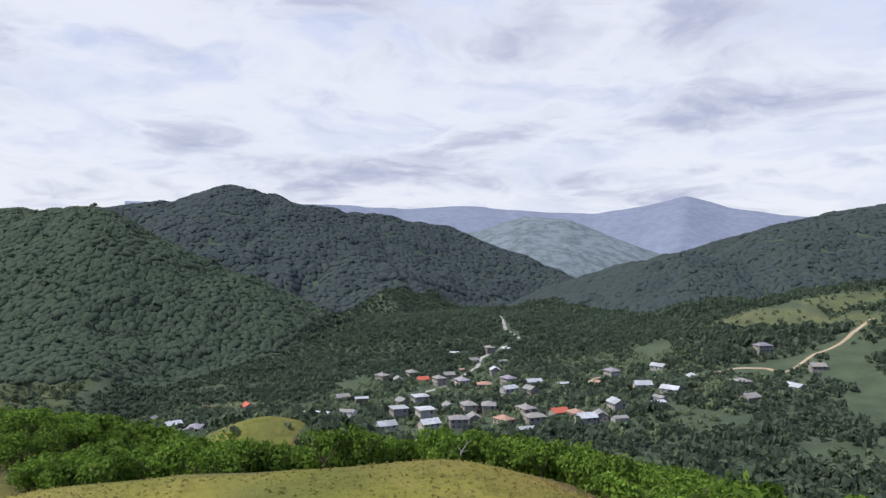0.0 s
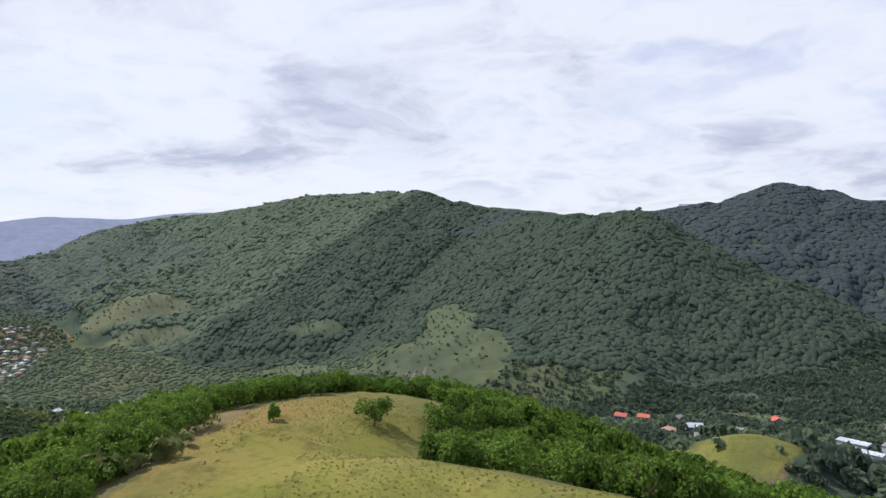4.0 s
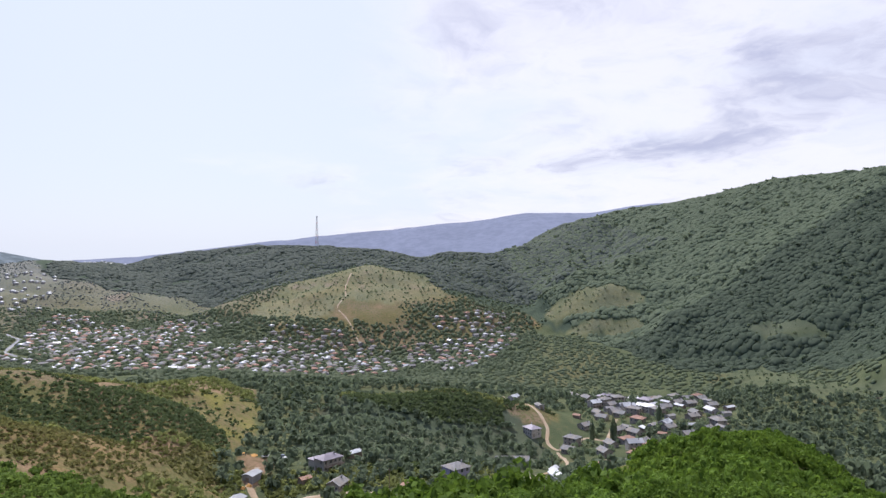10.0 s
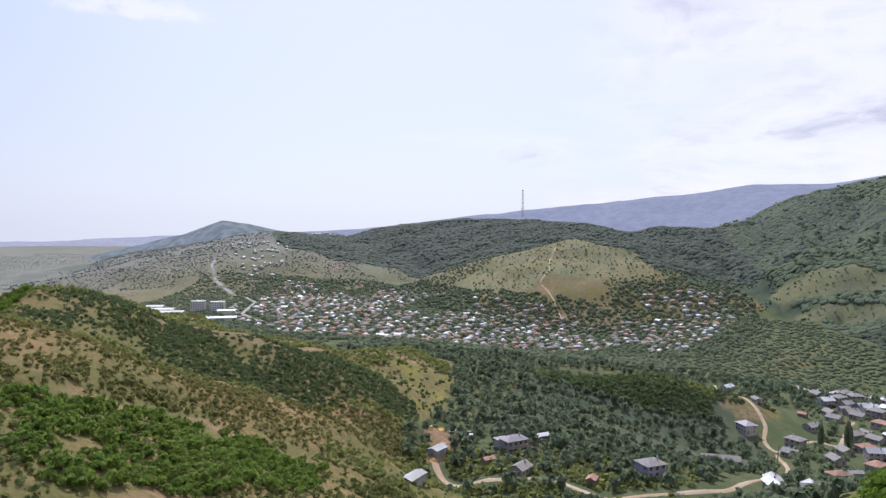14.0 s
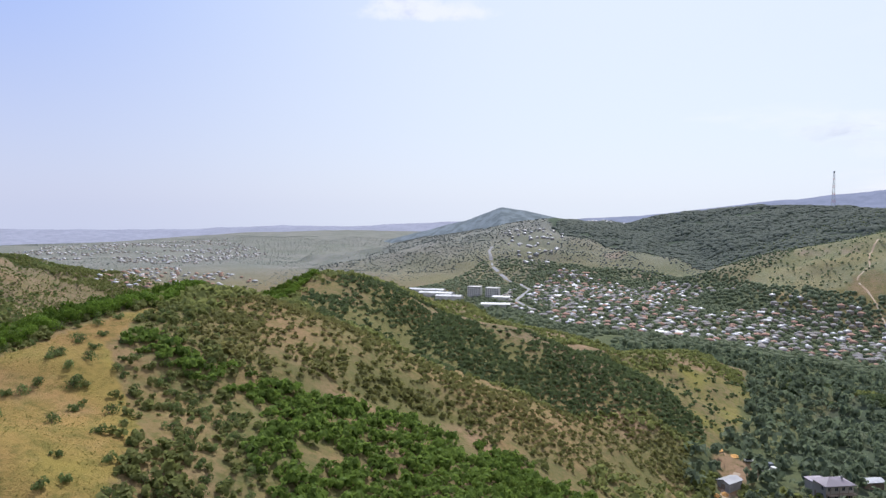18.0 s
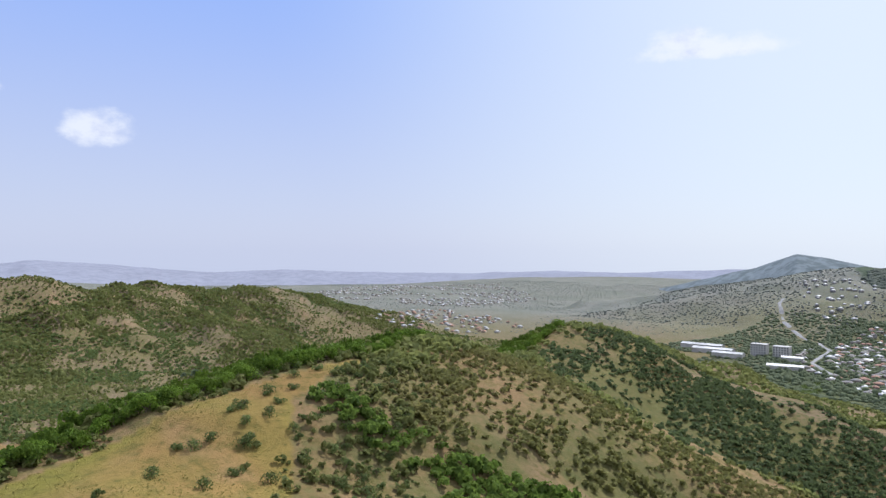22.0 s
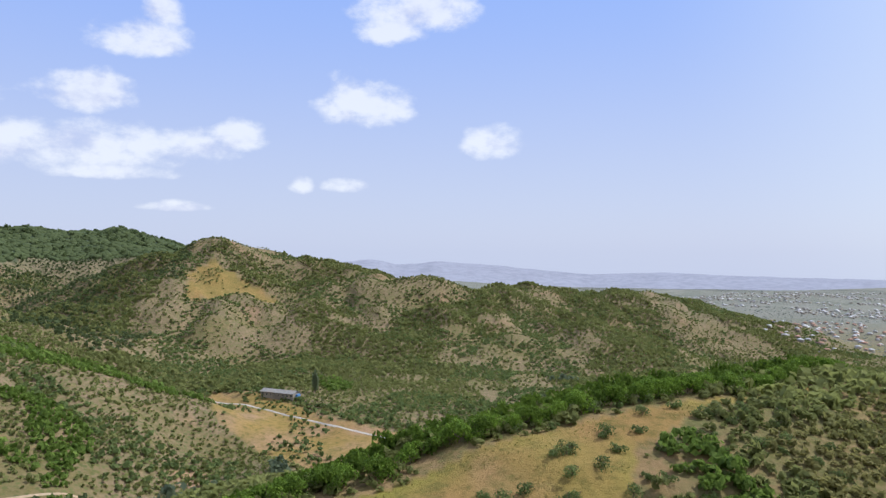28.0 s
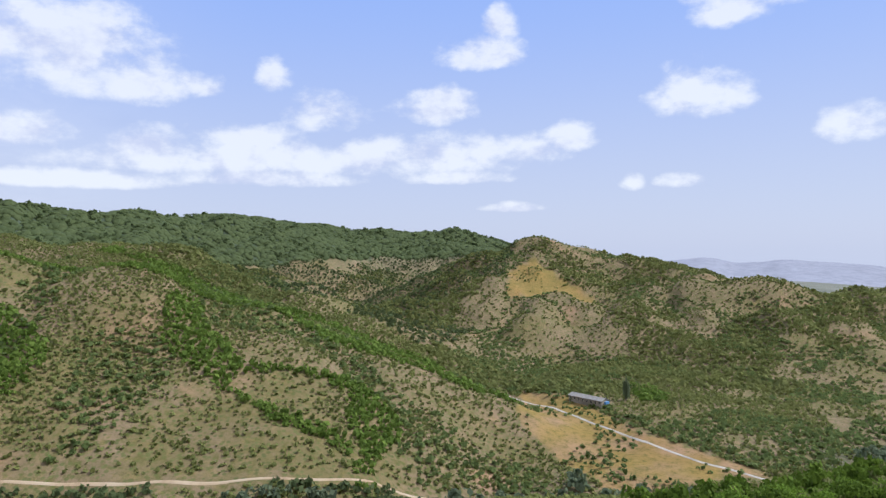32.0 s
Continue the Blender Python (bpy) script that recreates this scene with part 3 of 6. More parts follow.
    canopy_shade.attribute_name = "canopy_shade"
    col = mix_node(n, l, canopy_shade.outputs["Fac"], col, mix_node(n, l, ramp_node(n, l, patch, 0.35, 0.65), (0.066, 0.088, 0.06), (0.088, 0.114, 0.076)))
    col = mix_node(n, l, 0.18, col, (0.0, 0.0, 0.0))
    l.new(col, s.inputs["Base Color"])
    bump_node(n, l, tuft, s, 0.9, 0.4)
    return m


co = np.empty(len(ground.data.vertices) * 3, np.float32)
ground.data.vertices.foreach_get("co", co)
gx, gy, gz = co.reshape(-1, 3).T.astype(float)
far = np.hypot(gx, gy)
mottle = fbm(gx, gy, 45, 41, 4)
small = fbm(gx, gy, 12, 43, 3)
dry = np.where(is_scrub(gx, gy), np.clip(0.52 + 2.2 * (mottle - 0.5) + 1.2 * (small - 0.5), 0.1, 0.95), np.clip(0.08 + 1.6 * (mottle - 0.5), 0, 0.5))
south = np.clip((-gy - 0.15 * np.abs(gx) - 150) / 300, 0, 1)
dry = np.maximum(dry, south * np.clip(0.8 + 2 * (mottle - 0.5), 0.3, 1.0))
green, field = np.zeros(gx.shape), np.zeros(gx.shape)
for poly in OPEN[2:]:
    green = np.where(inside(gx, gy, poly), 0.5 + 0.8 * (small - 0.5), green)
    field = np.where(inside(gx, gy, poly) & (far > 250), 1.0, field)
hill = inside(gx, gy, HILL_MEADOW)
dry = np.where(hill, np.clip(0.5 + 2.4 * (mottle - 0.5) + np.clip((24 - gx) / 30, 0, 1) * 0.45, 0, 1), dry)
green = np.where(hill, np.clip(0.75 - np.clip((24 - gx) / 25, 0, 1) * 0.5 + 1.8 * (small - 0.5), 0.15, 1.0), green)
long = inside(gx, gy, LONG_MEADOW)
dry, green = np.where(long, np.clip(0.95 + 0.8 * (mottle - 0.5), 0.6, 1), dry), np.where(long, np.clip(0.15 + 1.6 * (small - 0.5) + 0.55 * np.clip(((gx + 54) * 0.398 - (gy + 140) * 0.918 + 15) / 9, 0, 1), 0, 0.8), green)
# grows with distance; drives the painted haze and the dry tone of the plain
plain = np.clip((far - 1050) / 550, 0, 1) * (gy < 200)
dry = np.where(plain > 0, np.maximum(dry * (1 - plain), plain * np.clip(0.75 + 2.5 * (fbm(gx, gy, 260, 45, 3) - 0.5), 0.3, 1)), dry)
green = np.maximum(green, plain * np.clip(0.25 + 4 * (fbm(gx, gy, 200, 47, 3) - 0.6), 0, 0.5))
soil = np.clip(4.5 * (fbm(gx, gy, 22, 49, 3) - 0.66), 0, 0.8) * is_scrub(gx, gy) * (far > 60)
for poly in DRY_PATCHES:
    spot = inside(gx, gy, poly) & ((small > 0.45) | (gy > -600))
    dry, green, soil = np.where(spot, np.where(gy < -600, 0.7, 0.95), dry), np.where(spot, 0.1, green), np.where(spot, np.where(gy < -600, 0.08, np.clip(0.3 + 2 * (small - 0.5), 0, 0.8)), soil)
sunny = inside(gx, gy, SUNNY_SPUR)
dry = np.where(sunny, np.clip(0.42 + 2.6 * (mottle - 0.5), 0.05, 0.9), dry)
shady = inside(gx, gy, DARK_SLOPE) | inside(gx, gy, DARK_HILL)
dry = np.where(shady, np.clip(0.4 + 2.0 * (mottle - 0.5), 0.1, 0.8), dry)
grassy = inside(gx, gy, GRASS_SLOPE)
dry, green, soil = np.where(grassy, 0.35, dry), np.where(grassy, np.clip(0.3 + 1.2 * (small - 0.5), 0.05, 0.7), green), np.where(grassy, 0.0, soil)
strip = inside(gx, gy, BARE_STRIP)
dry, soil = np.where(strip, 0.9, dry), np.where(strip, np.clip(0.3 + 2 * (small - 0.5), 0, 0.7), soil)
soil = np.where(inside(gx, gy, CLAY_YARD), 1.0, soil)
wooded = is_wood(gx, gy)
dry, green, soil = (np.where(wooded, 0.0, k) for k in (dry, green, soil))
scar_hit = (np.hypot(gx + 1330, gy + 340) < 24) | (np.hypot(gx + 8, gy + 364) < 11) | (np.hypot(gx + 1215, gy + 262) < 18)
soil = np.where(scar_hit, 1.0, soil)
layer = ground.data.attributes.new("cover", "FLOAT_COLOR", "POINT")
# alpha holds the haze of the plain, and less of it on fields
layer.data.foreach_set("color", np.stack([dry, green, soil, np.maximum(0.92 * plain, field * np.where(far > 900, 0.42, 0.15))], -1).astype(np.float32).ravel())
canopy_shade_layer = ground.data.attributes.new("canopy_shade", "FLOAT", "POINT")
# open vale and meadows are darkened in colour to imitate cloud shade
north_vale = (((gy > 230) & (gx > -220)) | ((gy > 120) & (gx > 20))) & (gy < 1300) & (far > 130)
meadow = open_land(gx, gy)
vale_floor = ~is_scrub(gx, gy) & ~meadow & (gx < -150) & (gy > -450) & (far < 1150)
canopy_shade_layer.data.foreach_set("value", np.where(wooded, 1.0, np.where(north_vale, np.where(meadow, 0.6, 0.9), np.where(meadow & (gy > 370) & (gx > -800), 0.72, np.where(inside(gx, gy, DARK_HILL), 0.9, np.where(vale_floor, 0.55, 0.0))))).astype(np.float32))
brush_layer = ground.data.attributes.new("brush", "FLOAT", "POINT")
brush_layer.data.foreach_set("value", (((is_scrub(gx, gy) | (south > 0.3)) & ~long & ~hill & ~wooded & ~open_land(gx, gy)) * np.where((gx > -330) & (gy > -260), 0.5, 1.0)).astype(np.float32))
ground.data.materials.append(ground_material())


# ---- far ranges, with haze painted into their colour and glow ----
def backdrop(name, slope, width, *points):
    pts = np.array(points, float)
    seg = np.r_[0, np.cumsum(np.hypot(*np.diff(pts[:, :2], axis=0).T))]
    s = np.linspace(0, seg[-1], 260)
    cx, cy, cz = (np.interp(s, seg, pts[:, k]) for k in range(3))
    kernel = np.hanning(7) / np.hanning(7).sum()
    cz = np.convolve(np.pad(cz, 3, mode="edge"), kernel, "valid") + 14 * (fbm(s, 0 * s, 160, 61, 4) - 0.5)
    away = np.hypot(cx, cy)
    ux, uy = -cx / away, -cy / away
    across = np.linspace(-0.25, 1, 26)
    reach = (cz.max() + 60) / slope
    d = across * reach
    x, y = cx[:, None] + ux[:, None] * d, cy[:, None] + uy[:, None] * d
    sway = fbm(x, y, 220, 62, 4) - 0.5
    z = cz[:, None] - slope * (np.sqrt(d * d + width**2) - width) * (1 + 0.3 * sway)
    n, k = z.shape
    idx = np.arange(n * k).reshape(n, k)
    quads = np.stack([idx[:-1, :-1], idx[1:, :-1], idx[1:, 1:], idx[:-1, 1:]], -1).reshape(-1, 4)
    me = bpy.data.meshes.new("backdrop")
    me.from_pydata(np.stack([x, y, z], -1).reshape(-1, 3).tolist(), [], quads.tolist())
    me.polygons.foreach_set("use_smooth", np.ones(len(quads), dtype=bool))
    return tagged(new("backdrop", me), "pale blue hazy mountain range on the horizon", "mountain", kind="structure")


# distance haze is mixed into the colour, and emission makes it glow
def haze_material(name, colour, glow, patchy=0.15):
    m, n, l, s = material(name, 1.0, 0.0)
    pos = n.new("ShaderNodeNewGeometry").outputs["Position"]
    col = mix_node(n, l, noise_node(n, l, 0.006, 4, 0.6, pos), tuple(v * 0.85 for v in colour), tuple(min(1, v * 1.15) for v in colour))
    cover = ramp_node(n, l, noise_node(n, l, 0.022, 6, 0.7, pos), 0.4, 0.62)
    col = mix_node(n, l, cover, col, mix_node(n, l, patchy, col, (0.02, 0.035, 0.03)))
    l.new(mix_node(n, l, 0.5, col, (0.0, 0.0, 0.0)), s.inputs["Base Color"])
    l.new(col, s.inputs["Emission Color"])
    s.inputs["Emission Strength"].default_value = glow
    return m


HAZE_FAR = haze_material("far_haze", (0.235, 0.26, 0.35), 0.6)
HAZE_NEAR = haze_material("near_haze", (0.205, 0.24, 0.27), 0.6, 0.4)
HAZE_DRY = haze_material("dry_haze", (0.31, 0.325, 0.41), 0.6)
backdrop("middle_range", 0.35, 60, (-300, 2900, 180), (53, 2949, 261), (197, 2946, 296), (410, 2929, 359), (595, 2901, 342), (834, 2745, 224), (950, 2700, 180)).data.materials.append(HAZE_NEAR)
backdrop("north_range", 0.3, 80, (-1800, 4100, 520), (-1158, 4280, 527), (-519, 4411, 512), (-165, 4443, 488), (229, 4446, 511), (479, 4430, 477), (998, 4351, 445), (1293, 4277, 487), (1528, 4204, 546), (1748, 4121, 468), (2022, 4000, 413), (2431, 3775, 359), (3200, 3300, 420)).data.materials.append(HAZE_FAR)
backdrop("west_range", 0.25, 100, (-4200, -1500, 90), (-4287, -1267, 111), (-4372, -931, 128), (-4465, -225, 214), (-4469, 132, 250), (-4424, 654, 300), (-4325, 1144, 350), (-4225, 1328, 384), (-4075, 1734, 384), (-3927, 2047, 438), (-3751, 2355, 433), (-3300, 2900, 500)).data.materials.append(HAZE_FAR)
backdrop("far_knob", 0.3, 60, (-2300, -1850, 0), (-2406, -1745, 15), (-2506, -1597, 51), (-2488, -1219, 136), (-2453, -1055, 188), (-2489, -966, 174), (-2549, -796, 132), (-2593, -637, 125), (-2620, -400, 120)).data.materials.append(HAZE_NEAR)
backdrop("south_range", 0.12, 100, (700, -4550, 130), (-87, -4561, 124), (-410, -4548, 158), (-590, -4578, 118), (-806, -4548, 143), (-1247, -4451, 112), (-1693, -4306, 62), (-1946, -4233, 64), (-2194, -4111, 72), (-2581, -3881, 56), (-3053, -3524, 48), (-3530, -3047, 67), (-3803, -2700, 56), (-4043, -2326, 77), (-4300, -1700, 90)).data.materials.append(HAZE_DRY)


# ---- building helpers ----
def raw_mesh(name, verts, faces, mat=None, smooth=False):
    """A mesh from arrays of triangles or quads."""
    verts, faces = np.asarray(verts, np.float32), np.asarray(faces, np.int32)
    k = faces.shape[1]
    me = bpy.data.meshes.new(name)
    me.vertices.add(len(verts))
    me.vertices.foreach_set("co", verts.ravel())
    me.loops.add(faces.size)
    me.loops.foreach_set("vertex_index", faces.ravel())
    me.polygons.add(len(faces))
    me.polygons.foreach_set("loop_start", np.arange(0, faces.size, k, dtype=np.int32))
    if smooth:
        me.polygons.foreach_set("use_smooth", np.ones(len(faces), dtype=bool))
    me.update(calc_edges=True)
    if mat:
        me.materials.append(mat)
    return me


def under(name, me, parent, label=""):
    ob = new(name, me)
    ob.parent = parent
    return tagged(ob, label)


def part(name, bm, mat, parent, label=""):
    me = bpy.data.meshes.new(name)
    bm.to_mesh(me)
    bm.free()
    me.materials.append(mat)
    return under(name, me, parent, label)


def crown_shell(seed, tall=1.0, level=2, cut=-0.35):
    """A lumpy tree crown, about 1 m in radius, open below."""
    bm = bmesh.new()
    bmesh.ops.create_icosphere(bm, subdivisions=level, radius=1.0)
    for v in bm.verts:
        n = noise.noise(v.co * 1.6 + Vector((seed * 7.1, 0, 0)))
        v.co *= 1 + 0.55 * n
        v.co.z = v.co.z * tall + 0.35
    bmesh.ops.delete(bm, geom=[f for f in bm.faces if f.calc_center_median().z < cut + 0.35], context="FACES")
    bmesh.ops.triangulate(bm, faces=bm.faces)
    bm.verts.ensure_lookup_table()
    out = np.array([v.co[:] for v in bm.verts]), np.array([[v.index for v in f.verts] for f in bm.faces])
    bm.free()
    return out


def leaf_cloud(seed, count, lobes, leaf, flat=0.8):
    """Many small folded leaves sprayed over a few overlapping lobes; each leaf cluster is one quad."""
    g = np.random.default_rng(seed)
    centres = np.array([(g.normal(0, 0.42), g.normal(0, 0.42), 0.62 + g.uniform(-0.25, 0.35)) for _ in range(lobes)])
    size = g.uniform(0.34, 0.58, lobes)
    which = g.integers(0, lobes, count)
    way = g.normal(size=(count, 3))
    way /= np.linalg.norm(way, axis=1)[:, None]
    way[:, 2] = np.where(way[:, 2] < -0.45, -way[:, 2], way[:, 2])
    depth = g.uniform(0.72, 1.08, count)[:, None]
    at = centres[which] + way * size[which][:, None] * depth * (1, 1, flat)
    n = way + g.normal(0, 0.5, (count, 3))
    n /= np.linalg.norm(n, axis=1)[:, None]
    t = np.cross(n, g.normal(size=(count, 3)))
    t /= np.linalg.norm(t, axis=1)[:, None]
    b = np.cross(n, t)
    s = (leaf * g.uniform(0.6, 1.35, count))[:, None]
    v = np.stack([at - t * s, at - b * s * 0.7, at + t * s, at + b * s * 0.7 + n * s * 0.25], 1).reshape(-1, 3)
    return v, np.arange(count * 4).reshape(-1, 4)


def spread(name, templates, x, y, size, mat, label, category, tall=1.0, sink=0.1, seed=1, smooth=False, lean=0.0):
    """One mesh of kind stuff: templates set down at many places; lean shears them along the slope."""
    g = np.random.default_rng(seed)
    z = ground_z(x, y)
    pick = g.integers(0, len(templates), len(x))
    turn = g.uniform(0, 2 * math.pi, len(x))
    high = size * tall * g.uniform(0.8, 1.25, len(x))
    if lean:
        zx, zy = (ground_z(x + 6, y) - ground_z(x - 6, y)) / 12, (ground_z(x, y + 6) - ground_z(x, y - 6)) / 12
    verts, faces, base = [], [], 0
    for k, (tv, tf) in enumerate(templates):
        i = np.where(pick == k)[0]
        if not len(i):
            continue
        c, s = np.cos(turn[i])[:, None], np.sin(turn[i])[:, None]
        vx = (tv[:, 0] * c - tv[:, 1] * s) * size[i][:, None] + x[i][:, None]
        vy = (tv[:, 0] * s + tv[:, 1] * c) * size[i][:, None] + y[i][:, None]
        vz = tv[:, 2] * high[i][:, None] + (z[i] - sink * size[i])[:, None]
        if lean:
            vz += lean * (zx[i][:, None] * (vx - x[i][:, None]) + zy[i][:, None] * (vy - y[i][:, None]))
        verts.append(np.stack([vx, vy, vz], -1).reshape(-1, 3))
        f = (tf[None] + (np.arange(len(i)) * len(tv))[:, None, None] + base)
        faces.append(f.reshape(-1, tf.shape[1]))
        base += len(i) * len(tv)
    return tagged(new(name, raw_mesh(name, np.concatenate(verts), np.concatenate(faces), mat, smooth)), label, category, kind="stuff")


def jittered(x0, x1, y0, y1, step, seed, loose=0.45):
    g = np.random.default_rng(seed)
    x, y = np.meshgrid(np.arange(x0, x1, step), np.arange(y0, y1, step))
    x, y = x.ravel() + g.uniform(-loose, loose, x.size) * step, y.ravel() + g.uniform(-loose, loose, x.size) * step
    return x, y


def faces_valley(x, y, least=-0.03):
    """Slopes that look towards the valley in the middle."""
    e = 8.0
    zx, zy = (ground_z(x + e, y) - ground_z(x - e, y)) / (2 * e), (ground_z(x, y + e) - ground_z(x, y - e)) / (2 * e)
    r = np.hypot(x, y)
    return (zx * x + zy * y) / r > least


def edge_distance(x, y, line):
    best = np.full(x.shape, 1e9)
    for (ax, ay), (bx, by) in zip(line, line[1:]):
        dx, dy = bx - ax, by - ay
        t = np.clip(((x - ax) * dx + (y - ay) * dy) / (dx * dx + dy * dy + 1e-9), 0, 1)
        best = np.minimum(best, np.hypot(x - ax - t * dx, y - ay - t * dy))
    return best


# ---- roads and tracks ----
ROAD_LINES = []


def road(name, width, mat, label, *points):
    pts = np.array(points, float)
    seg = np.r_[0, np.cumsum(np.hypot(*np.diff(pts, axis=0).T))]
    s = np.arange(0, seg[-1], 3.0)
    cx, cy = np.interp(s, seg, pts[:, 0]), np.interp(s, seg, pts[:, 1])
    if len(s) > 14:
        k = np.hanning(9) / np.hanning(9).sum()
        cx, cy = (np.convolve(np.pad(c, 4, mode="edge"), k, "valid") for c in (cx, cy))
    tx, ty = np.gradient(cx), np.gradient(cy)
    r = np.hypot(tx, ty) + 1e-9
    wobble = 1 + 0.25 * (fbm(s, 0 * s, 12, 71, 3) - 0.5)
    off = np.linspace(-0.5, 0.5, 5)[None] * (width * wobble)[:, None]
    x, y = cx[:, None] - (ty / r)[:, None] * off, cy[:, None] + (tx / r)[:, None] * off
    z = np.maximum(ground_z(x, y), ground_z(cx, cy)[:, None] - 0.3) + 0.18
    z[:, [0, -1]] -= 0.35
    n, k = z.shape
    idx = np.arange(n * k).reshape(n, k)
    quads = np.stack([idx[:-1, :-1], idx[1:, :-1], idx[1:, 1:], idx[:-1, 1:]], -1).reshape(-1, 4)
    ROAD_LINES.append(list(zip(cx[::4].tolist(), cy[::4].tolist())) + [(cx[-1], cy[-1])])
    return tagged(new(name, raw_mesh(name, np.stack([x, y, z], -1).reshape(-1, 3), quads, mat, True)), label, "road", kind="structure")


DIRT = two_tone("dirt_track", (0.36, 0.27, 0.18), (0.28, 0.205, 0.135), 0.6, bump=0.5, c=(0.39, 0.32, 0.24))
GRAVEL = two_tone("gravel_road", (0.40, 0.38, 0.345), (0.31, 0.295, 0.27), 0.9, bump=0.4)
ASPHALT = two_tone("old_asphalt", (0.30, 0.30, 0.31), (0.22, 0.22, 0.23), 0.5, bump=0.2)
road("road_valley", 1.7, DIRT, "pale dirt road along the valley foot", (260, -225), (190, -250), (154, -264), (130, -273), (87, -287), (54, -300), (29, -315), (5, -335), (-10, -345), (-40, -345), (-75, -345), (-110, -360))
road("track_farm", 2.6, GRAVEL, "pale gravel track past the farm building", (20, -520), (-18, -494), (-40, -467), (-68, -434), (-98, -405), (-122, -391), (-150, -380))
road("road_north", 4.6, GRAVEL, "pale gravel road winding up the valley", (134, 850), (126, 673), (136, 618), (115, 590), (94, 564), (90, 531), (77, 496), (60, 440), (40, 410))
road("track_village", 3.2, DIRT, "ochre dirt track climbing past houses", (-560, 165), (-480, 152), (-440, 158), (-420, 158), (-402, 150), (-386, 152), (-396, 166), (-408, 182), (-396, 190), (-423, 205), (-450, 222))
road("track_lower", 3.0, DIRT, "ochre dirt track between village houses", (-386, 152), (-350, 145), (-323, 135), (-290, 112), (-259, 89), (-248, 62), (-240, 40), (-262, 20))
road("road_loop", 6.5, ASPHALT, "grey asphalt road bending up the hillside", (-800, -300), (-883, -358), (-1004, -384), (-1074, -429), (-1189, -526), (-1290, -580), (-1330, -590))
road("path_hillside", 2.6, DIRT, "pale footpath climbing a grassy hill", (-1230, 75), (-1183, 62), (-1150, 60), (-1129, 60), (-1093, 43), (-1042, 59), (-980, 70))
road("track_terrace", 4.0, DIRT, "pale dirt lane between terraced gardens", (360, 440), (329, 420), (301, 408), (274, 394), (274, 410), (262, 424), (220, 418), (169, 455), (145, 392), (115, 380), (92, 400))
road("track_yard", 4.0, DIRT, "ochre dirt lane to a clay yard", (-310, -28), (-292, -32), (-272, -24), (-262, 0), (-262, 20))

# ---- woods and scrub, uncountable ----
SMALL_SHELLS = [crown_shell(k + 9, 0.9, 1, -0.5) for k in range(4)]


def low_crown(seed, sides=7):
    """A cheap uneven crown for far woods: a cap over two rings of corners."""
    g = np.random.default_rng(seed)
    a = np.arange(sides) * 2 * math.pi / sides + g.uniform(-0.25, 0.25, sides)
    rings = [np.stack([np.cos(a) * r * k, np.sin(a) * r * k, h + g.uniform(-0.14, 0.14, sides)], -1) for r, h, k in ((0.62, 0.98, g.uniform(0.7, 1.3, sides)), (1.05, 0.42, g.uniform(0.75, 1.3, sides)), (0.85, -0.3, g.uniform(0.8, 1.2, sides)))]
    v = np.concatenate([[(g.uniform(-0.2, 0.2), g.uniform(-0.2, 0.2), 1.25)], *rings])
    f = [(0, 1 + i, 1 + (i + 1) % sides) for i in range(sides)]
    for k in (0, 1):
        for i in range(sides):
            p, q, r, s = 1 + k * sides + i, 1 + k * sides + (i + 1) % sides, 1 + (k + 1) * sides + i, 1 + (k + 1) * sides + (i + 1) % sides
            f += [(p, r, s), (p, s, q)]
    return v, np.array(f)


CROWNS = [low_crown(900 + k) for k in range(9)]
TUFTS = [leaf_cloud(300 + k, 26, 4, 0.42) for k in range(4)]
FAR_TUFTS = [leaf_cloud(320 + k, 7, 3, 0.78) for k in range(5)]
WOOD_TUFTS = [leaf_cloud(330 + k, 14, 4, 0.6) for k in range(5)]
LUSH = [leaf_cloud(340 + k, 60, 6, 0.31) for k in range(3)]


def woods(x0, x1, y0, y1, step, label, seed, leaf, steep=-0.12, tall=0.5, proud=0.0):
    """A closed cover of low crowns; a share of them, proud, stand leafy out of it."""
    x, y = jittered(x0, x1, y0, y1, step, seed, 0.9)
    keep = is_wood(x, y)
    x, y = x[keep], y[keep]
    keep = faces_valley(x, y, steep)
    x, y = x[keep], y[keep]
    g = np.random.default_rng(seed + 1)
    size = step * 1.02 * g.uniform(0.6, 1.25, len(x))
    spread("wood", CROWNS, x, y, size, leaf, label, "woodland", tall * 0.75, 0.12, seed, True, 0.9)
    some = g.uniform(size=len(x)) < proud
    if some.any():
        spread("wood_crown", WOOD_TUFTS, x[some], y[some], size[some] * 0.8, leaf, "taller leafy crowns standing out of the wood", "woodland", 0.9, 0.0, seed + 40)


woods(-660, 180, 440, 900, 4.0, "dense dark green broadleaf wood on a steep mountain", 101, LEAF_WOOD, -0.3, 0.62, 0.05)
woods(-880, -660, 400, 1150, 4.9, "dense green broadleaf wood on a domed mountain", 102, LEAF_WOOD, -0.12, 0.58, 0.04)
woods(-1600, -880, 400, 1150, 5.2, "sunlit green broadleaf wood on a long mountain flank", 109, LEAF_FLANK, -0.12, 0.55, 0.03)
woods(-660, -460, 900, 1150, 4.9, "dense green broadleaf wood on a mountain shoulder", 108, LEAF_WOOD, -0.12, 0.58, 0.04)
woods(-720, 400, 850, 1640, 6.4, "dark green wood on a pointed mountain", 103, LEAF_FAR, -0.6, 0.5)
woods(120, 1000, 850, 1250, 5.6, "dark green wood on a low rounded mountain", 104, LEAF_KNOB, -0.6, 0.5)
woods(160, 800, -1420, -700, 5.4, "dark green wood on a long ridge", 105, LEAF_DARK, -0.12, 0.6, 0.1)
